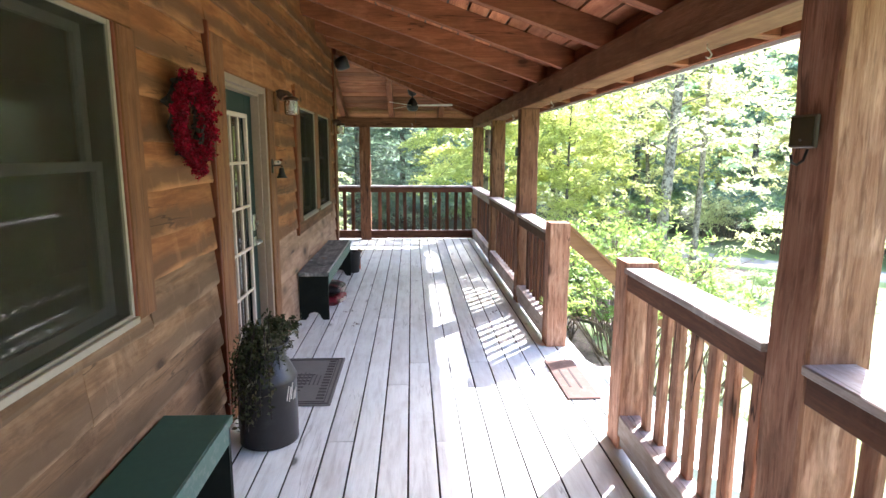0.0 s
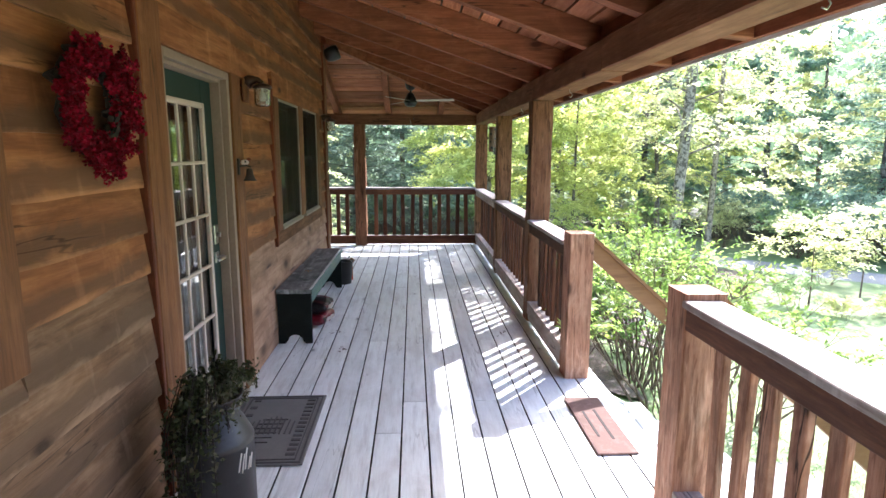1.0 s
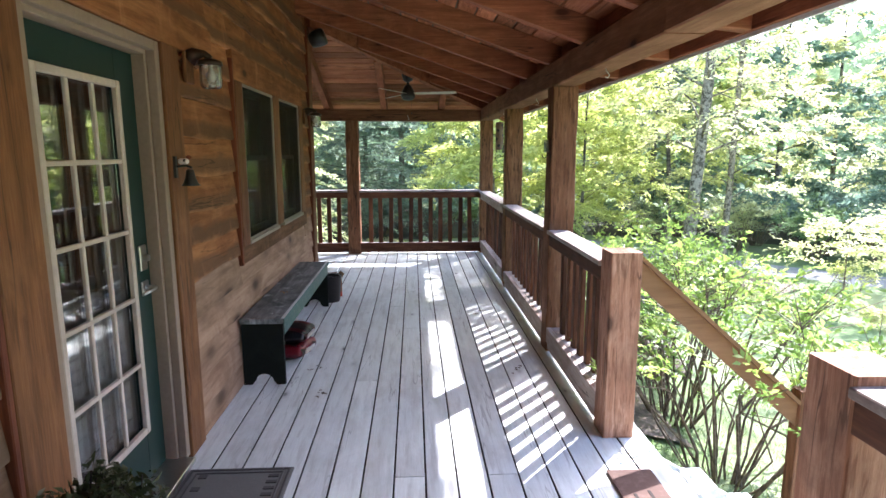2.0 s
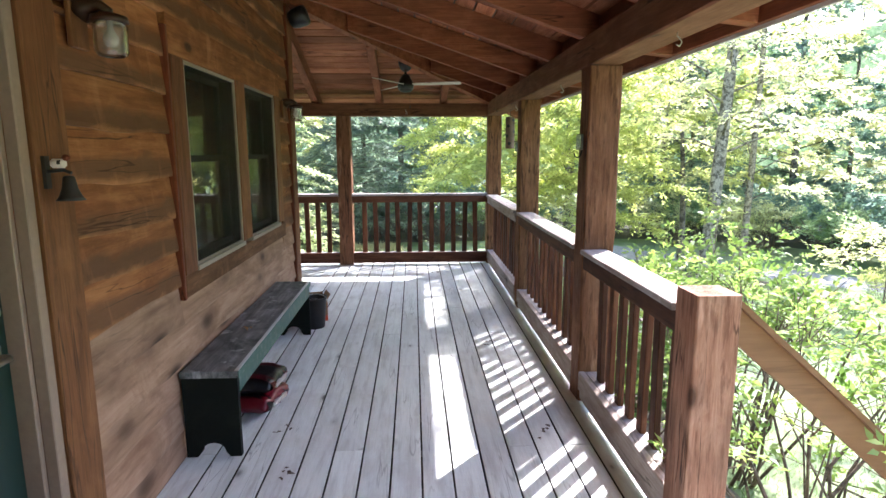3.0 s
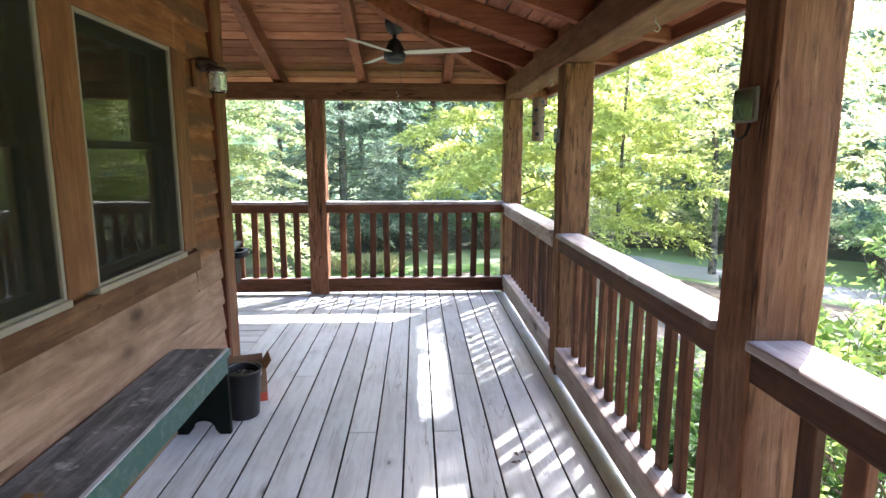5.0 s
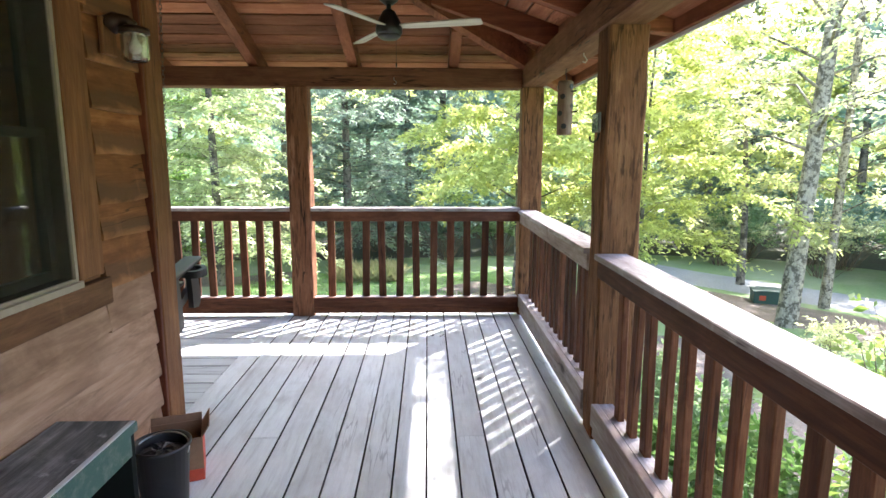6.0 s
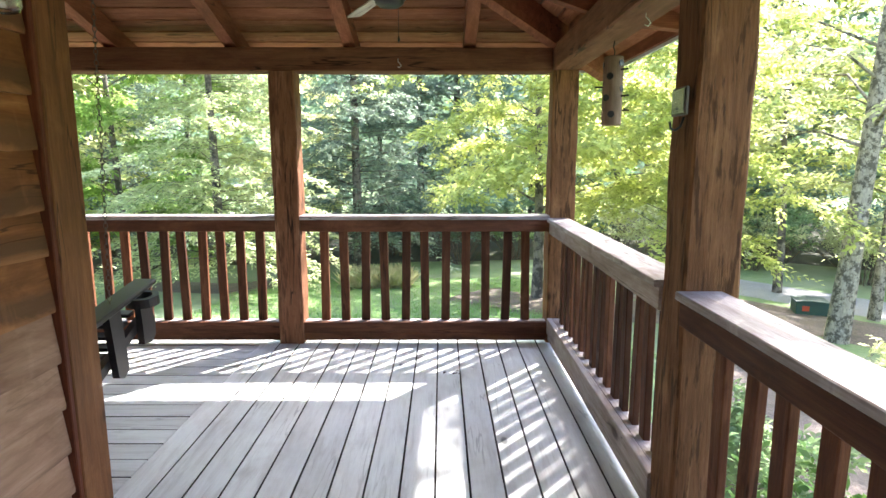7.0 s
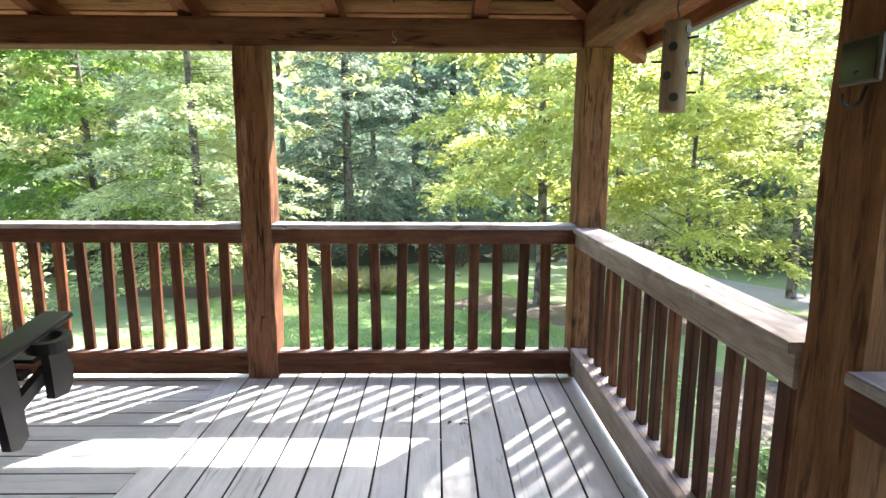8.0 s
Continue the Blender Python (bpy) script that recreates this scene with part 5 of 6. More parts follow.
# ---- porch swing ----
def chain(bm, a, b, link_len=0.034):
    a, b = Vector(a), Vector(b)
    n = int((b - a).length / (link_len * 0.78))
    d = (b - a).normalized()
    s = d.orthogonal().normalized()
    t = d.cross(s)
    for i in range(n + 1):
        c = a.lerp(b, i / n)
        w = s if i % 2 else t
        pts = [c + d * (link_len / 2 * math.cos(g)) + w * (link_len * 0.27 * math.sin(g)) for g in np.linspace(0, 2 * math.pi, 11)]
        tube(bm, pts, 0.0019, 5)


def swing():
    root = thing("porch_swing", (-1.135, 9.60, 0.012), "black plastic-lumber porch swing with a cup holder arm on chains", "porch swing")
    ln = 1.35
    for i in range(7):
        y, z = -0.02 + i * 0.078, 0.385 - 0.02 * math.sin(i / 6 * math.pi) + 0.022 * i
        part("seat_slat", timber(0.066, 0.022, ln, "x", 0.004), POLY, root, "", (-ln - 0.03, y, z))
    for i in range(6):
        part("back_slat", timber(0.022, 0.066, ln, "x", 0.004), POLY, root, "", (-ln - 0.03, -0.10 - 0.022 * i, 0.52 + 0.085 * i))
    for x in (0.0, -ln - 0.06):
        out = [(-0.13, 0.31), (0.49, 0.445), (0.515, 0.50), (0.44, 0.49), (-0.12, 0.365)]
        bm = bmesh.new()
        prism(bm, out, "x", x - 0.018, x + 0.018)
        part("seat_rail", bm, POLY, root)
        out = [(0.385, 0.36), (0.47, 0.335), (0.515, 0.365), (0.535, 0.44), (0.52, 0.50), (0.525, 0.655), (0.405, 0.655), (0.40, 0.50)]
        bm = bmesh.new()
        prism(bm, out, "x", x + 0.019, x + 0.055)
        part("arm_post", bm, POLY, root)
        out = [(0.105, 0.31), (0.15, 0.285), (0.205, 0.31), (0.215, 0.48), (0.22, 0.655), (0.115, 0.655), (0.11, 0.48)]
        bm = bmesh.new()
        prism(bm, out, "x", x + 0.019, x + 0.055)
        part("arm_post", bm, POLY, root)
        out = [(-0.21, 0.31), (-0.10, 0.31), (-0.10, 0.655), (-0.21, 0.655)]
        bm = bmesh.new()
        prism(bm, out, "x", x + 0.019, x + 0.055)
        part("arm_post", bm, POLY, root)
        part("arm", timber(0.125, 0.030, 0.80, "y", 0.008), POLY, root, "", (x + 0.02, -0.24, 0.672))
    # cup holder at the end of the arm
    bm = bmesh.new()
    out = [(0.09 * math.cos(a) * (1.0 if abs(math.cos(a)) < 0.8 else 0.95), 0.075 * math.sin(a)) for a in np.linspace(0, 2 * math.pi, 25)[:-1]]
    hole = [(0.052 * math.cos(a), 0.052 * math.sin(a)) for a in np.linspace(0, 2 * math.pi, 25)[:-1]]
    rings(bm, [[(a, b, 0.0) for a, b in hole], [(a, b, 0.0) for a, b in out], [(a, b, 0.05) for a, b in out], [(a, b, 0.05) for a, b in hole], [(a, b, 0.0) for a, b in hole]], caps=False)
    part("cup_holder", bm, POLY, root, "open round cup holder", (0.10, 0.36, 0.618))
    # the seat hangs tilted back
    tilt = Matrix.Translation((0, 0.15, 0.5)) @ Matrix.Rotation(radians(9), 4, "X") @ Matrix.Translation((0, -0.15, -0.5))
    for ob in root.children:
        ob.matrix_basis = tilt @ ob.matrix_basis
    for y in (0.44, -0.16):
        bm = bmesh.new()
        yy = 9.60 + y * 0.55
        chain(bm, tilt @ Vector((0.02, 0.2 if y > 0 else y, 0.69)), (0.04, y * 0.55 + 0.03, under_y(yy) - 0.075))
        part("chain", bm, CHAIN, root, "dark steel hanging chain")
    for y in (0.44, -0.16):
        bm = bmesh.new()
        chain(bm, tilt @ Vector((-ln - 0.02, y, 0.42)), (-ln, y * 0.55 + 0.03, under_y(9.60 + y * 0.55) - 0.075))
        part("chain", bm, CHAIN, root, "dark steel hanging chain")
    return root


swing()


# ---- steps and hand rails ----
def steps():
    root = thing("porch_steps", (1.66, 4.42, 0.0), "weathered wooden steps going down from the porch", "steps")
    for i in range(3):
        z = -0.165 * (i + 1)
        for k in range(2):
            part("tread", timber(0.14, 0.036, 1.44, "y", 0.005, 6, 0.002, i * 3 + k), DECK_Y, root, "", (0.085 + 0.29 * i + 0.147 * k, -0.72, z - 0.02))
        part("riser", block(0.29 * i + 0.002, 0.29 * i + 0.02, -0.71, 0.71, z - 0.002, z + 0.125), DECK_Y, root)
    for y in (-0.74, 0.70):
        bm = bmesh.new()
        prism(bm, [(0.0, -0.06), (0.0, -0.30), (0.86, -0.86), (0.92, -0.80), (0.92, -0.56), (0.58, -0.40), (0.3, -0.24)], "y", y, y + 0.04)
        part("stringer", bm, DECK_Y, root)
    for y in (3.57, 5.275):
        hr = thing("stair_handrail", (1.585, y, 0.0), "sloping brown wooden hand rail of the steps", "handrail", "stair handrails")
        bm = bmesh.new()
        prism(bm, [(0.0, 1.015), (0.0, 0.875), (0.99, 0.01), (0.99, 0.145)], "y", -0.02, 0.02)
        part("rail", bm, HAND_X, hr)
        bm = bmesh.new()
        prism(bm, [(0.0, 1.045), (0.0, 1.017), (0.99, 0.147), (0.99, 0.175)], "y", -0.045, 0.045)
        part("cap", bm, HAND_X, hr)
        gz = ground_z(2.62, y)
        part("newel", timber(0.09, 0.09, 0.28 - gz, "z", 0.005, 5, 0.003, 6), POST_Z, hr, "", (1.035, 0, gz - 0.05))
    tagged(part("step_stone", block(2.56, 3.15, 3.75, 5.1, -0.72, -0.635, 0.02), STONE), "flat grey stone slab at the foot of the steps", "stone slab")


steps()


# ---- utility box ----
def utility_box(x, y, turn):
    z = ground_z(x, y)
    root = thing("utility_box", (x, y, z - 0.03), "low dark green utility box with an orange sticker", "utility box")
    root.rotation_euler = (0, 0, radians(turn))
    root.scale = (0.78, 0.78, 0.70)
    part("pad", block(-0.42, 0.42, -0.36, 0.36, 0.0, 0.09, 0.01), STONE, root, "grey concrete pad")
    body = part("body", block(-0.36, 0.36, -0.30, 0.30, 0.09, 0.46, 0.015), TRANSFORMER, root)
    bm = bmesh.new()
    prism(bm, [(-0.38, 0.46), (0.38, 0.46), (0.38, 0.50), (0.0, 0.53), (-0.38, 0.50)], "y", -0.32, 0.32)
    part("lid", bm, TRANSFORMER, root)
    part("sticker", block(-0.22, -0.06, -0.304, -0.3005, 0.22, 0.37, 0), ORANGE, body, "orange warning sticker")


utility_box(7.95, 18.0, -20)

# ---- trees and shrubs ----
def trunk_line(height, lean, wobble):
    pts = []
    for i in range(11):
        t = i / 10
        pts.append(Vector((lean[0] * t * height + wobble * math.sin(t * 5 + 1), lean[1] * t * height + wobble * math.cos(t * 4), t * height)))
    return pts


def broadleaf(name, at, label, height, radius, low, reach, limbs, twigs, leaf, leaf_mat, bark, seed, lean=(0, 0), droop=0.25, per=12, wobble=0.06, rise=(0.05, 0.3), slim=0.5, level=0.6, taper=1.5):
    """A tree with a tapered trunk, arching limbs in uneven tiers and flat sprays of leaves on their twigs."""
    rng = np.random.default_rng(seed)
    root = thing(name, at, label, "tree", "trees")
    pts = trunk_line(height, lean, wobble)
    bm = bmesh.new()
    tube(bm, [pts[0] - Vector((0, 0, 0.4))] + pts, [radius * 1.5] + [radius * (1.15 if i == 0 else 1 - 0.85 * i / 10) for i in range(11)], 12)
    ends = []
    for i in range(limbs):
        h = low + (height - low) * (i + rng.uniform(0, 1)) / limbs
        t = min(h / height * 10, 9.99)
        p0 = pts[int(t)].lerp(pts[int(t) + 1], t - int(t))
        a = i * 2.4 + rng.uniform(-0.6, 0.6)
        top = (h - low) / (height - low + 1e-6)
        ln = reach * rng.uniform(0.5, 1.12) * (1.0 - 0.65 * top ** taper)
        d = Vector((math.cos(a), math.sin(a), 0))
        s = Vector((-d.y, d.x, 0))
        up = ln * rng.uniform(*rise)
        bend = s * ln * rng.normal() * 0.10
        line = [p0, p0 + d * ln * 0.3 + Vector((0, 0, up * 0.8)), p0 + d * ln * 0.65 + bend + Vector((0, 0, up)), p0 + d * ln + bend * 2 + Vector((0, 0, up - droop * ln))]
        r = radius * 0.20 * (1 - 0.5 * top)
        tube(bm, line, [r, r * 0.65, r * 0.35, r * 0.10], 5)
        for k in range(twigs):
            t = rng.uniform(0.22, 1.0)
            b0 = line[0].lerp(line[1], t / 0.3) if t < 0.3 else line[1].lerp(line[2], (t - 0.3) / 0.35) if t < 0.65 else line[2].lerp(line[3], (t - 0.65) / 0.35)
            out = (s * rng.choice((-1, 1)) * rng.uniform(0.3, 1.0) + d * rng.uniform(0.2, 1.0) + Vector((0, 0, rng.normal() * 0.22))).normalized()
            b1 = b0 + out * rng.uniform(0.3, 0.85) * min(1.0, 0.35 + ln * 0.2)
            if k % 5 == 0:
                tube(bm, [b0, b1], [r * 0.16, r * 0.05], 3)
            ends.append((tuple(b0), tuple(b1)))
            mid = b0.lerp(b1, rng.uniform(0.3, 0.8)) + Vector(rng.normal(size=3) * (0.06, 0.06, 0.05))
            ends.append((tuple(mid), tuple(mid + (out + Vector(rng.normal(size=3) * (0.6, 0.6, 0.15))).normalized() * rng.uniform(0.2, 0.5))))
    part("trunk", bm, bark, root, smooth=True)
    put("crown", quads("crown", sprays(rng, ends, leaf, per, droop, slim, level), leaf_mat), root)
    return root


def conifer(name, at, label, height, radius, low, reach, tiers, needle, mat, seed, twigs=16, per=9):
    """A conifer: tiers of level boughs, each a fan of feathery twigs that droop at their tips."""
    rng = np.random.default_rng(seed)
    root = thing(name, at, label, "tree", "trees")
    pts = trunk_line(height, (0, 0), 0.03)
    bm = bmesh.new()
    tube(bm, [pts[0] - Vector((0, 0, 0.4))] + pts, [radius * 1.3] + [radius * (1 - 0.93 * i / 10) for i in range(11)], 9)
    ends = []
    for i in range(tiers):
        top = (i + 0.5) / tiers
        h = low + (height - low) * top
        for k in range(rng.integers(4, 7)):
            a = rng.uniform(0, 2 * math.pi)
            d, s = Vector((math.cos(a), math.sin(a), 0)), Vector((-math.sin(a), math.cos(a), 0))
            ln = reach * (1 - top) ** 0.8 * rng.uniform(0.6, 1.12) + 0.2
            p0 = Vector((0, 0, h + rng.uniform(-0.15, 0.15)))
            p1 = p0 + d * ln * 0.6 + Vector((0, 0, ln * rng.uniform(-0.02, 0.14)))
            p2 = p0 + d * ln + Vector((0, 0, -ln * rng.uniform(0.03, 0.2)))
            tube(bm, [p0, p1, p2], [radius * 0.10 * (1.2 - top), radius * 0.06, 0.003], 4)
            for t in rng.uniform(0.10, 1.0, max(6, int(twigs * ln / reach))):
                b = p0.lerp(p1, t / 0.6) if t < 0.6 else p1.lerp(p2, (t - 0.6) / 0.4)
                out = (s * rng.choice((-1, 1)) * (1.05 - 0.6 * t) + d * (0.5 + 0.5 * t)).normalized()
                ends.append((tuple(b), tuple(b + out * (0.16 + ln * 0.24 * (1.15 - t)) * rng.uniform(0.7, 1.3) + Vector((0, 0, rng.normal() * 0.04)))))
    part("trunk", bm, BARK, root, smooth=True)
    put("crown", quads("crown", sprays(rng, ends, needle, per, 0.3, 0.40, 0.7, 0.6), mat), root)
    return root


def shrub(name, at, label, height, reach, stems, tufts, leaf, mat, seed, low=0.45, group="shrubs", per=8, slim=0.42):
    """Many stems from one foot, arching and forking outwards, with tufts of leaves on the upper shoots."""
    rng = np.random.default_rng(seed)
    root = thing(name, at, label, "shrub", group)
    bm = bmesh.new()
    ends = []
    k = height / 1.6
    for i in range(stems):
        a = rng.uniform(0, 2 * math.pi)
        d = Vector((math.cos(a), math.sin(a), 0))
        out = reach * rng.uniform(0.25, 1.0)
        h = height * rng.uniform(0.6, 1.0) * (1.05 - 0.3 * out / reach)
        p0 = d * rng.uniform(0.02, 0.18) - Vector((0, 0, 0.15))
        p1 = d * out * 0.45 + Vector((rng.normal() * 0.09, rng.normal() * 0.09, h * 0.38))
        p2 = d * out * 0.80 + Vector((rng.normal() * 0.10, rng.normal() * 0.10, h * 0.76))
        p3 = d * out + Vector((rng.normal() * 0.05, rng.normal() * 0.05, h))
        r = rng.uniform(0.006, 0.016) * min(1.0, k)
        tube(bm, [p0, p0.lerp(p1, 0.5) + Vector(rng.normal(size=3) * 0.03), p1, p2, p3], [r, r * 0.9, r * 0.8, r * 0.5, r * 0.15], 5)
        shoots = [(p2, p3)]
        for _ in range(5):
            t = rng.uniform(max(0.0, low - 0.38) / 0.4, 1.3)
            b0 = p1.lerp(p2, t) if t < 1 else p2.lerp(p3, t - 1)
            b1 = b0 + Vector((rng.normal() * 0.20, rng.normal() * 0.20, rng.uniform(0.06, 0.30))) * k
            tube(bm, [b0, b1], [r * 0.35, r * 0.12], 4)
            shoots.append((b0, b1))
        for _ in range(tufts):
            b0, b1 = shoots[rng.integers(len(shoots))]
            q = b0.lerp(b1, rng.uniform(0.35, 1.0))
            o = ((b1 - b0).normalized() * 0.5 + Vector((rng.normal(), rng.normal(), rng.normal() * 0.4 + 0.2)) * 0.7).normalized()
            ends.append((tuple(q), tuple(q + o * leaf * rng.uniform(1.4, 3.2))))
    part("branching_stem", bm, STEM, root)
    put("foliage", quads("foliage", sprays(rng, ends, leaf, per, 0.3, slim, 0.65, 0.8), mat), root)
    return root


def on_ground(x, y, dz=0.0):
    return (x, y, ground_z(x, y) + dz)


# the trees that stand singly on the lawn
broadleaf("tall_tree", on_ground(7.12, 16.0), "tall tree with pale patchy bark and layered yellow-green sprays", 16.5, 0.165, 2.9, 4.6, 52, 22, 0.105, LEAF_P, BARK_PALE, 21, lean=(0.06, 0.01), droop=0.25, rise=(0.12, 0.34), level=0.75, per=11)
broadleaf("slim_tree", on_ground(9.0, 17.65), "slim tree with grey bark and thin yellow-green leaves", 13.0, 0.10, 1.9, 3.3, 38, 18, 0.105, LEAF_P, BARK_PALE, 22, lean=(0.02, 0.0), rise=(0.1, 0.3), level=0.75, per=11)
broadleaf("young_tree", on_ground(8.45, 20.0), "young leaning tree with grey bark beside the drive", 7.0, 0.10, 2.4, 2.8, 20, 18, 0.115, LEAF_Y, BARK, 23, lean=(-0.03, 0.0), wobble=0.12)
broadleaf("maple_tree", on_ground(2.6, 18.9), "leafy yellow-green maple at the edge of the lawn", 7.5, 0.12, 1.9, 3.4, 42, 58, 0.112, LEAF_Y, BARK, 24, level=0.6, per=10, taper=2.4)
broadleaf("maple_tree", on_ground(4.8, 17.5), "leafy yellow-green maple with thin stems near the porch end", 6.7, 0.055, 1.3, 2.7, 36, 46, 0.098, LEAF_Y, BARK, 25, level=0.65, per=10, taper=2.0, lean=(0.03, -0.04))
conifer("hemlock_tree", on_ground(-1.9, 23.5), "tall grey-green hemlock with drooping boughs", 13, 0.15, 0.7, 3.1, 50, 0.11, NEEDLE, 31, 36, 10)
conifer("hemlock_tree", on_ground(-4.5, 19.8), "pale feathery hemlock lit by the sun", 10.5, 0.12, 0.7, 2.8, 46, 0.105, LEAF_C, 32, 36, 10)
conifer("hemlock_tree", on_ground(-0.2, 27.5), "tall grey-green hemlock with drooping boughs", 14, 0.15, 0.9, 3.2, 40, 0.17, NEEDLE, 33, 22, 9)
broadleaf("maple_tree", on_ground(-7.4, 21.0), "leafy fresh green maple at the edge of the lawn", 9.5, 0.10, 0.7, 3.4, 46, 42, 0.13, LEAF_N, BARK, 26, per=10, taper=2.2)
conifer("dark_pine", on_ground(17.5, 21.5), "dark green pine beyond the drive", 11, 0.14, 1.0, 2.8, 28, 0.15, LEAF_D, 34, 18, 9)
broadleaf("sapling", on_ground(8.65, 12.6), "thin sapling with level tiers of pale leaves on the lawn", 1.95, 0.02, 0.95, 1.15, 14, 9, 0.085, LEAF_P, STEM, 35, level=0.8, wobble=0.03, per=9, rise=(0.0, 0.12), droop=0.12)
broadleaf("sapling", on_ground(10.6, 13.6), "thin sapling with level tiers of pale leaves on the lawn", 2.2, 0.02, 1.0, 1.2, 14, 9, 0.085, LEAF_P, STEM, 36, level=0.8, wobble=0.03, per=9, rise=(0.0, 0.12), droop=0.12)

shrub("pale_shrub", on_ground(-5.0, 14.6), "arching shrub with cream-coloured sunlit sprays on the lawn", 1.95, 0.95, 22, 16, 0.085, LEAF_C, 90, 0.25)

# shrubs along the porch rail
for k, (x, y, h, r, st, n, leaf, low, mt) in enumerate((
        (2.62, 6.05, 1.95, 1.1, 24, 13, 0.056, 0.84, LEAF_F), (2.75, 7.15, 2.05, 1.0, 26, 18, 0.060, 0.78, LEAF_F), (2.12, 7.5, 1.0, 0.6, 26, 20, 0.075, 0.3, LEAF_S), (2.15, 8.4, 0.95, 0.6, 26, 20, 0.075, 0.3, LEAF_S),
        (2.25, 9.3, 0.8, 0.6, 24, 18, 0.075, 0.3, LEAF_S), (3.7, 6.5, 1.55, 0.9, 20, 13, 0.056, 0.80, LEAF_F), (3.0, 8.05, 2.15, 0.85, 24, 17, 0.062, 0.74, LEAF_F), (2.45, 10.4, 0.8, 0.7, 24, 16, 0.075, 0.3, LEAF_G))):
    shrub("garden_shrub", on_ground(x, y), "many-stemmed garden shrub with fresh yellow-green leaves by the porch", h, r, st, n, leaf, mt, 50 + k, low)
for k, (x, y, h, mt) in enumerate(((8.2, 12.5, 0.75, LEAF_G), (8.75, 11.7, 0.45, LEAF_P), (7.1, 12.6, 0.6, LEAF_P), (5.6, 12.0, 0.6, LEAF_G), (2.5, 12.6, 0.5, LEAF_G), (9.9, 11.8, 0.6, LEAF_P), (5.0, 14.2, 0.6, LEAF_G), (10.8, 15.0, 0.8, LEAF_Y), (6.2, 13.4, 0.9, LEAF_P))):
    shrub("low_shrub", on_ground(x, y), "low loose shrub on the lawn", h, 0.5, 14, 12, 0.06, mt, 70 + k, 0.3)


# the woods round the lawn: a few trees, repeated with turns and sizes
def woods():
    rnd = random.Random(12)
    protos = [
        broadleaf("woodland_tree", on_ground(-13.5, 26), "woodland tree with dense green leaves", 14, 0.16, 0.8, 4.3, 46, 22, 0.24, LEAF_G, BARK, 101, per=8, taper=2.2),
        broadleaf("woodland_tree", on_ground(12.5, 27), "woodland tree with dense yellow-green leaves", 13, 0.15, 0.9, 4.3, 44, 22, 0.23, LEAF_Y, BARK, 102, per=8, taper=2.2),
        broadleaf("woodland_tree", on_ground(4.5, 32), "woodland tree with dense deep green leaves", 15, 0.18, 0.8, 4.5, 46, 22, 0.25, LEAF_D, BARK, 103, per=8, taper=2.2),
        broadleaf("woodland_tree", on_ground(-5.5, 30.5), "woodland tree with pale sunlit leaves", 13, 0.14, 1.0, 4.1, 44, 22, 0.22, LEAF_P, BARK, 104, per=8, taper=2.2, level=0.7),
        conifer("woodland_conifer", on_ground(-10, 25), "tall grey-green conifer in the woods", 14, 0.16, 1.0, 3.0, 38, 0.20, NEEDLE, 105, 17, 8),
    ]
    spots = [(-17, 23), (-10.5, 20.5), (-9.5, 30), (-2.2, 33), (1.2, 30), (7.2, 28.5), (10, 25), (15.5, 25.5), (14, 31), (19, 27), (22.5, 23), (18, 33), (25, 30), (29, 24), (27, 19), (33, 17), (9, 34),
             (-14, 34), (-20, 29), (-19, 15), (3, 37), (-5, 38), (12, 39), (38, 25), (36, 11), (35, 4), (40, -4), (33, -10), (16, -22), (24, 13.5), (21.5, 17.5)]
    for i, (x, y) in enumerate(spots):
        p = protos[(i * 3 + i // 5) % 5]
        s = rnd.uniform(0.85, 1.12)
        copy_thing(p, pose(*on_ground(x, y), 0, 0, rnd.uniform(0, 360)) @ Matrix.Scale(s, 4))
    group = "woodland bushes"
    under = [
        shrub("woodland_bush", on_ground(10.6, 23.8), "dense green bush at the edge of the woods", 2.4, 1.7, 26, 22, 0.12, LEAF_G, 111, 0.2, group),
        shrub("woodland_bush", on_ground(16.2, 19.6), "dense dark green bush at the edge of the woods", 2.8, 1.9, 28, 24, 0.12, LEAF_D, 112, 0.2, group),
        shrub("woodland_bush", on_ground(-1.0, 25.6), "dense deep green bush at the edge of the woods", 2.2, 1.7, 26, 24, 0.12, LEAF_D, 113, 0.2, group),
        shrub("woodland_bush", on_ground(11.5, 21.3), "loose pale sunlit bush beyond the drive", 2.3, 1.6, 26, 18, 0.10, LEAF_P, 114, 0.2, group),
    ]
    for x, y in [(9.6, 23.2), (12.6, 23.4), (6.6, 24.2), (21.5, 12.0), (10.6, 25.4)]:
        copy_thing(under[3], pose(*on_ground(x, y), 0, 0, rnd.uniform(0, 360)) @ Matrix.Scale(rnd.uniform(0.6, 1.15), 4))
    for i, (x, y) in enumerate([(8.2, 25.6), (13, 22.5), (5.6, 27), (3.0, 25.2), (1.2, 24.2), (-3.8, 24.6), (-5.6, 24.2), (-8.2, 23), (-10.2, 23), (-12.5, 20.5), (18.6, 18), (20, 15), (23, 16.5), (19, 22.5), (26, 22), (29, 15), (11.8, 26.5), (-15, 21), (-7.4, 25.6), (2.4, 28.5), (16.8, 24.4),
                                (12.9, 19.3), (14.2, 18.1), (15.6, 17.0), (17.0, 15.9), (18.4, 14.9), (14.0, 20.4), (16.0, 18.8), (20.6, 13.4), (22.6, 12.4)]):
        s = rnd.uniform(0.8, 1.2)
        copy_thing(under[i % 3], pose(*on_ground(x, y), 0, 0, rnd.uniform(0, 360)) @ Matrix.Scale(s, 4))


woods()


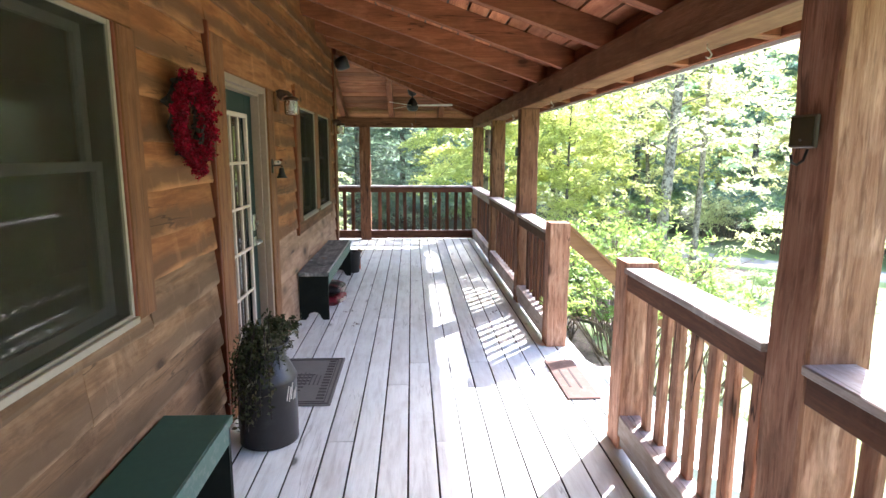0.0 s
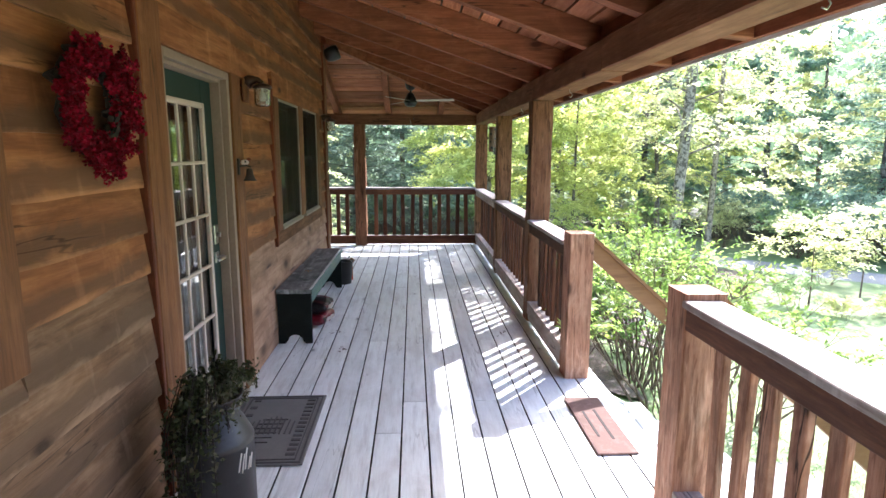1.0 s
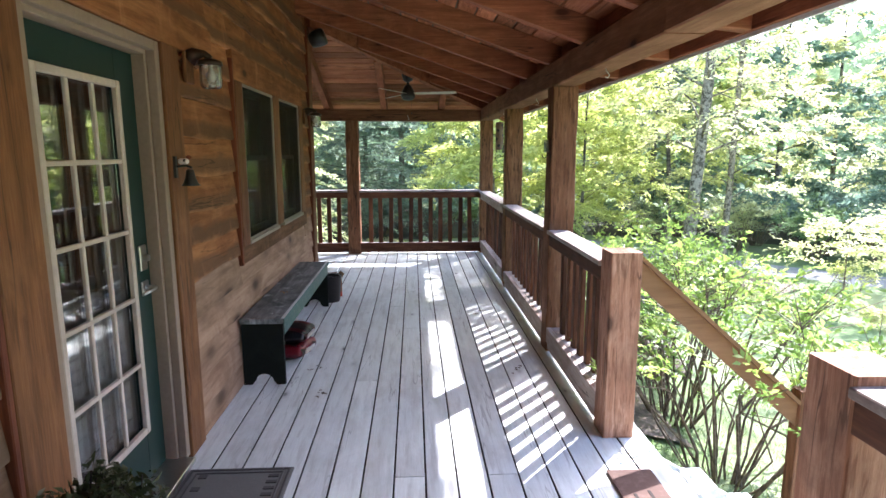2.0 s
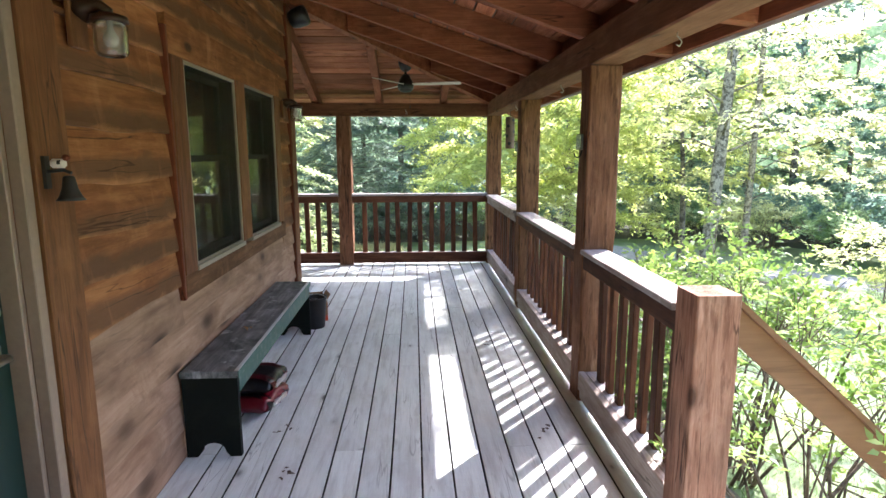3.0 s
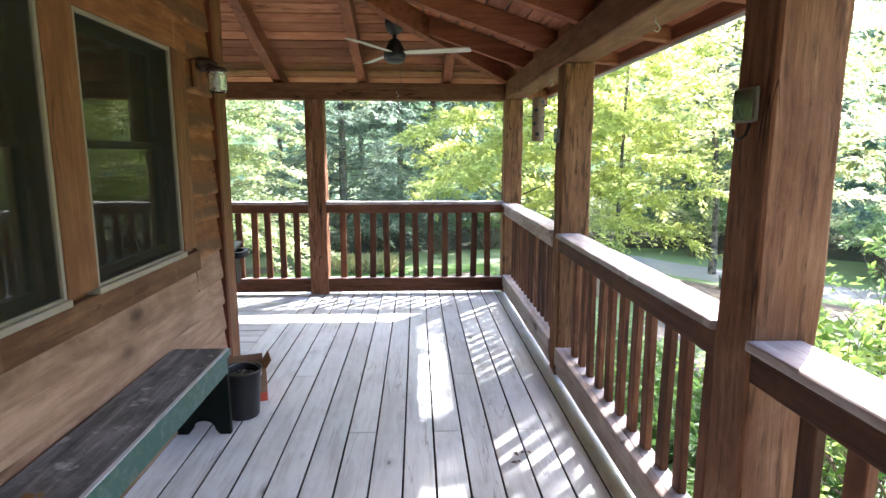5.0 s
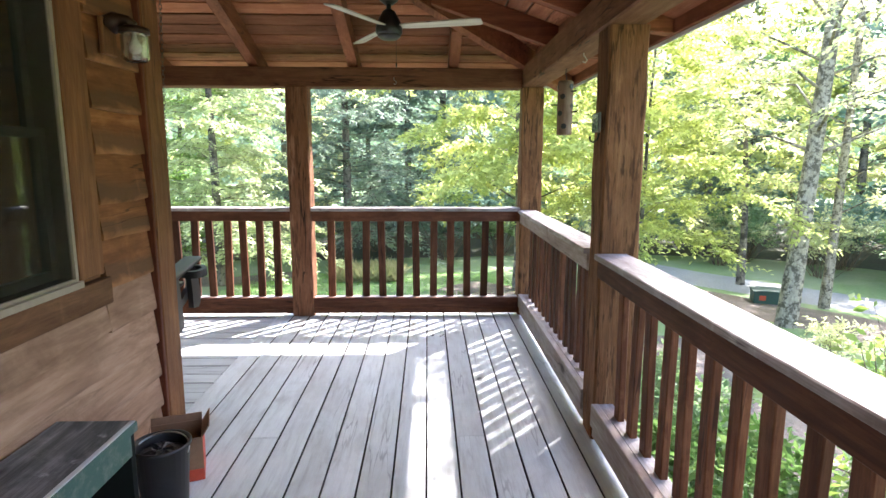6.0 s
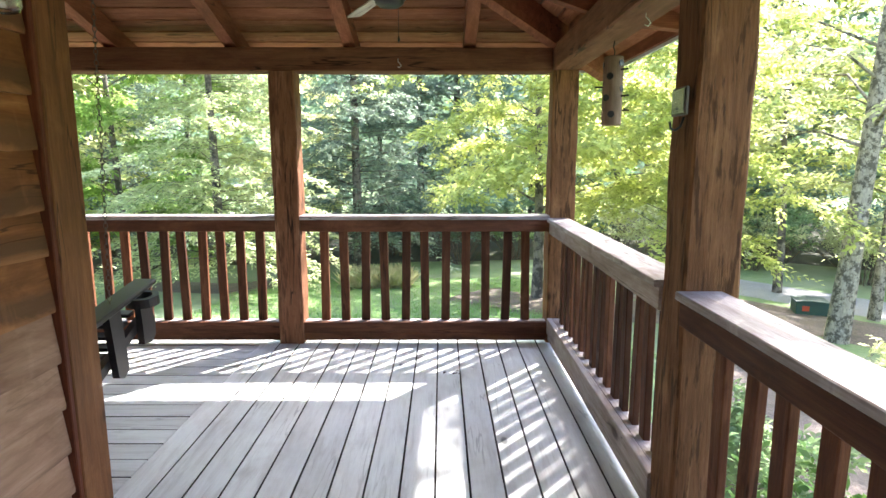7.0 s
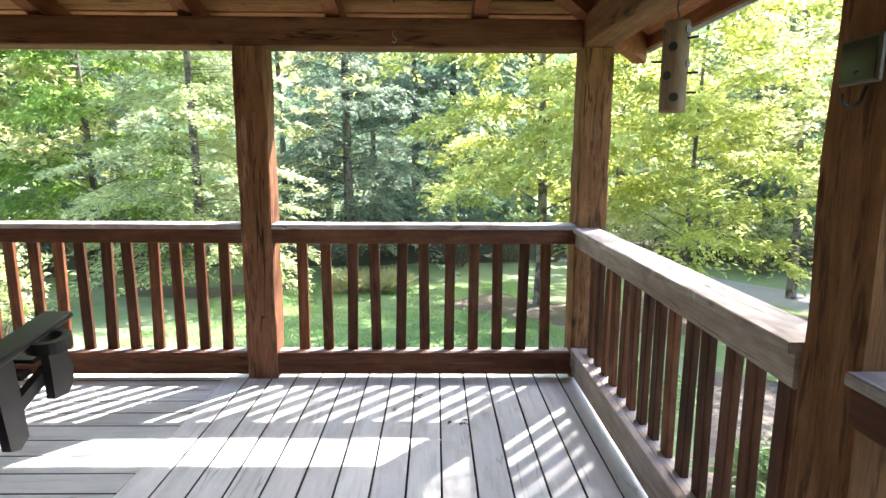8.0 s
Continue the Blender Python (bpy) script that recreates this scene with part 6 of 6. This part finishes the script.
def grass_patch(name, spans, n, h, mat, seed, label):
    rng = np.random.default_rng(seed)
    out = []
    for x0, x1, y0, y1, share in spans:
        m = int(n * share)
        x, y = rng.uniform(x0, x1, m), rng.uniform(y0, y1, m)
        z = np.array([ground_z(a, b) for a, b in zip(x, y)])
        base = np.stack([x, y, z - 0.01], 1)
        lean = rng.normal(size=(m, 3)) * (h * 0.45, h * 0.45, 0)
        tip = base + lean + np.stack([0 * x, 0 * x, h * rng.uniform(0.5, 1.2, m)], 1)
        w = rng.normal(size=(m, 3)) * (1, 1, 0)
        w = w / (np.linalg.norm(w, axis=1)[:, None] + 1e-9) * h * 0.07
        mid = base * 0.5 + tip * 0.5 + (0, 0, h * 0.08)
        out.append(np.stack([base, mid + w, tip, mid - w], 1).reshape(-1, 3))
    tagged(put(name, quads(name, np.concatenate(out), mat)), label, "grass", kind="stuff")


grass_patch("lawn_blades", [(2.0, 7.5, 2.5, 8.6, 1.0)], 17000, 0.06, BLADES, 5, "short pale green grass of the lawn")
grass_patch("mown_grass", [(-4.2, 2.6, 13.5, 21.5, 1.0)], 45000, 0.06, BLADES_G_LIT, 7, "short vivid green mown grass beyond the porch end")
grass_patch("tall_grass", [(-1.8, -0.2, 20.2, 21.4, 1.0)], 1700, 0.42, STRAW, 6, "pale tall grass at the edge of the lawn")


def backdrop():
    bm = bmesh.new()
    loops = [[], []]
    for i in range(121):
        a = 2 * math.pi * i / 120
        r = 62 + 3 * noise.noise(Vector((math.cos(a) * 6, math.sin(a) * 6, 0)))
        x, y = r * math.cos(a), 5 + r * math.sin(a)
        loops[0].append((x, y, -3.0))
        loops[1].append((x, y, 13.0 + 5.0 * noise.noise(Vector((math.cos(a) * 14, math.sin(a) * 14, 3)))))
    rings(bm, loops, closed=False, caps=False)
    tagged(part("backdrop", bm, FAR_WOODS), "glowing backdrop of distant dark green woods round the clearing", "woods", kind="structure")


backdrop()


# ---- floor of the porch ----
def build_floor():
    bm = bmesh.new()
    for y in [-3.55 + 0.4 * i for i in range(38)]:
        bx(bm, WALL + 0.01, 1.60, y, y + 0.04, -0.22, -0.036)
    bx(bm, 1.602, 1.642, -3.6, 11.5, -0.24, -0.036)
    for x in [-7.9 + 0.4 * i for i in range(18)]:
        bx(bm, x, x + 0.04, CORNER + 0.01, 11.46, -0.22, -0.036)
    bx(bm, -8.0, 1.60, 11.462, 11.50, -0.24, -0.036)
    return tagged(part("floor", bm, JOIST_GAP_DARK), "weathered pale grey plank porch floor", "floor", kind="structure")


floor_ob = build_floor()
# unseen dark sheet, added so the gaps between boards look shaded
tagged(part("crawl_space_soil", block(WALL + 0.005, 1.6, -3.6, 11.45, -0.70, -0.60, 0), UNDERFLOOR_DARK), "unseen dark sheet added under the porch floor to deepen the shade in its gaps", "soil", kind="structure")
CACHE = {}


def piece(name, w, d, length, axis, material, parent, at, n=4):
    key = (name, w, round(length, 2), axis, material.name)
    if key not in CACHE:
        bm = timber(w, d, length, axis, 0.002, n, 0.0010, len(CACHE))
        bmesh.ops.recalc_face_normals(bm, faces=bm.faces[:])
        me = bpy.data.meshes.new(name)
        bm.to_mesh(me)
        bm.free()
        me.materials.append(material)
        # sides and underside painted dark for the shade inside the gaps
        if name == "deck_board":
            me.materials.append(JOIST_GAP_DARK)
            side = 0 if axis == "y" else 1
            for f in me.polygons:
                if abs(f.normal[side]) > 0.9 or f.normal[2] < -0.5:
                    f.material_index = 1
        CACHE[key] = me
    return put(name, CACHE[key], parent, "", at)


# butt joints of the long boards, by their order from the house
JOINTS = {3: (5.29, 8.90), 4: (3.64, 7.30), 5: (2.42, 6.08), 6: (4.44, 8.07), 7: (4.86, 7.30), 8: (3.62,), 9: (2.42, 8.07), 10: (4.86, 8.9), 12: (3.64, 8.07)}


def lay_floor():
    rnd = random.Random(31)
    edges = [-0.845 + 0.1557 * i for i in range(16)]
    for i, x in enumerate(edges):
        w = 0.1465 if i < 15 else 0.162
        cuts = [-3.6, *JOINTS.get(i, (rnd.choice((-0.02, 1.2)), rnd.choice((3.64, 6.08)))), 11.52]
        if i in JOINTS:
            cuts.insert(1, rnd.choice((-1.24, 0.0, 1.2)))
        for y0, y1 in zip(cuts, cuts[1:]):
            if y1 > y0 + 0.05:
                piece("deck_board", w, 0.034, y1 - y0 - 0.004, "y", DECK_Y, floor_ob, (x + w / 2 + 0.0046, y0, -0.0175 - rnd.uniform(0, 0.0025)), 6)
    y = 11.37
    while y > CORNER + 0.06:
        x = -0.838
        for ln in (rnd.choice((2.4, 3.05, 3.66)), 3.66, 3.66):
            x0 = max(x - ln, -8.0)
            if x - x0 > 0.1:
                piece("deck_board", 0.1465, 0.034, x - x0 - 0.004, "x", DECK_X_SHADED, floor_ob, (x0, y + 0.0762, -0.0175 - rnd.uniform(0, 0.0025)), 6)
            x = x0
        y -= 0.1557


lay_floor()


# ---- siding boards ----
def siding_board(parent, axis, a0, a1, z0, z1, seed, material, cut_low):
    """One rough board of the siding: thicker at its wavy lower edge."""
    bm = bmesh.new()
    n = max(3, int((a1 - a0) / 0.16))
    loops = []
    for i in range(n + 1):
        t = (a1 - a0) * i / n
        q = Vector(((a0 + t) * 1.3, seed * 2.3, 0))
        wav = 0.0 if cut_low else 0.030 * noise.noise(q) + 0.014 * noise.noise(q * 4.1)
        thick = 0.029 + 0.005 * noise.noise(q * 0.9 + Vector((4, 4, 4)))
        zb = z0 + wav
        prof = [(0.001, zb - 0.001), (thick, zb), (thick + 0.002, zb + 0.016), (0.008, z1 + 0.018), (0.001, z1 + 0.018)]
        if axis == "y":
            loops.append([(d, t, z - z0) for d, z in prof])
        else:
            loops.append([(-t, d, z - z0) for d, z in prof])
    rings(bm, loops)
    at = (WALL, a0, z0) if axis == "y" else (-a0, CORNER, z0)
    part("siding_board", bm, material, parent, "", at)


COURSES = [-0.28, -0.06, 0.157, 0.334, 0.506, 0.690, 0.890, 1.085, 1.263, 1.46, 1.671, 1.856, 2.053, 2.255, 2.46, 2.67, 2.88, 3.08]
BLOCKS = [(1.73, 3.0, 0.975, 2.28), (3.89, 5.28, -0.3, 2.102), (3.89, 5.79, 2.102, 2.28), (6.174, 8.55, 0.826, 2.258)]


def side_house():
    seed = 0
    for z0, z1 in zip(COURSES, COURSES[1:]):
        cuts = sorted({-4.0, 9.0, *[b[0] for b in BLOCKS], *[b[1] for b in BLOCKS]})
        runs = []
        for a, b in zip(cuts, cuts[1:]):
            lo, hi = z0, z1
            for y0, y1, q0, q1 in BLOCKS:
                if y0 <= a + 1e-6 and b <= y1 + 1e-6 and q0 < hi and q1 > lo:
                    if q0 <= lo and q1 >= hi:
                        lo = hi
                    elif q0 > lo:
                        hi = q0
                    else:
                        lo = q1
            if hi - lo < 0.03:
                continue
            if runs and abs(runs[-1][1] - a) < 1e-6 and runs[-1][2:] == (lo, hi):
                runs[-1] = (runs[-1][0], b, lo, hi)
            else:
                runs.append((a, b, lo, hi))
        for a, b, lo, hi in runs:
            while b - a > 4.4:
                seed += 1
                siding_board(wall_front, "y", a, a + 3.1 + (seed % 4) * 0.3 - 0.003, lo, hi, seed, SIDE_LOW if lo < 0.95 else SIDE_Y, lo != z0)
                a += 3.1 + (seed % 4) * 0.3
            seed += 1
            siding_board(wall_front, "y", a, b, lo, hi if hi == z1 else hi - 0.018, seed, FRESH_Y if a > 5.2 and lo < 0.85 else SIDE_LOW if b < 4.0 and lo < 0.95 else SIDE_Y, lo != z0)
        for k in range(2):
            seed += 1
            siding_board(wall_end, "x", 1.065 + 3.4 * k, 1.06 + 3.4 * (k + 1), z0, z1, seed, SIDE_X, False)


side_house()
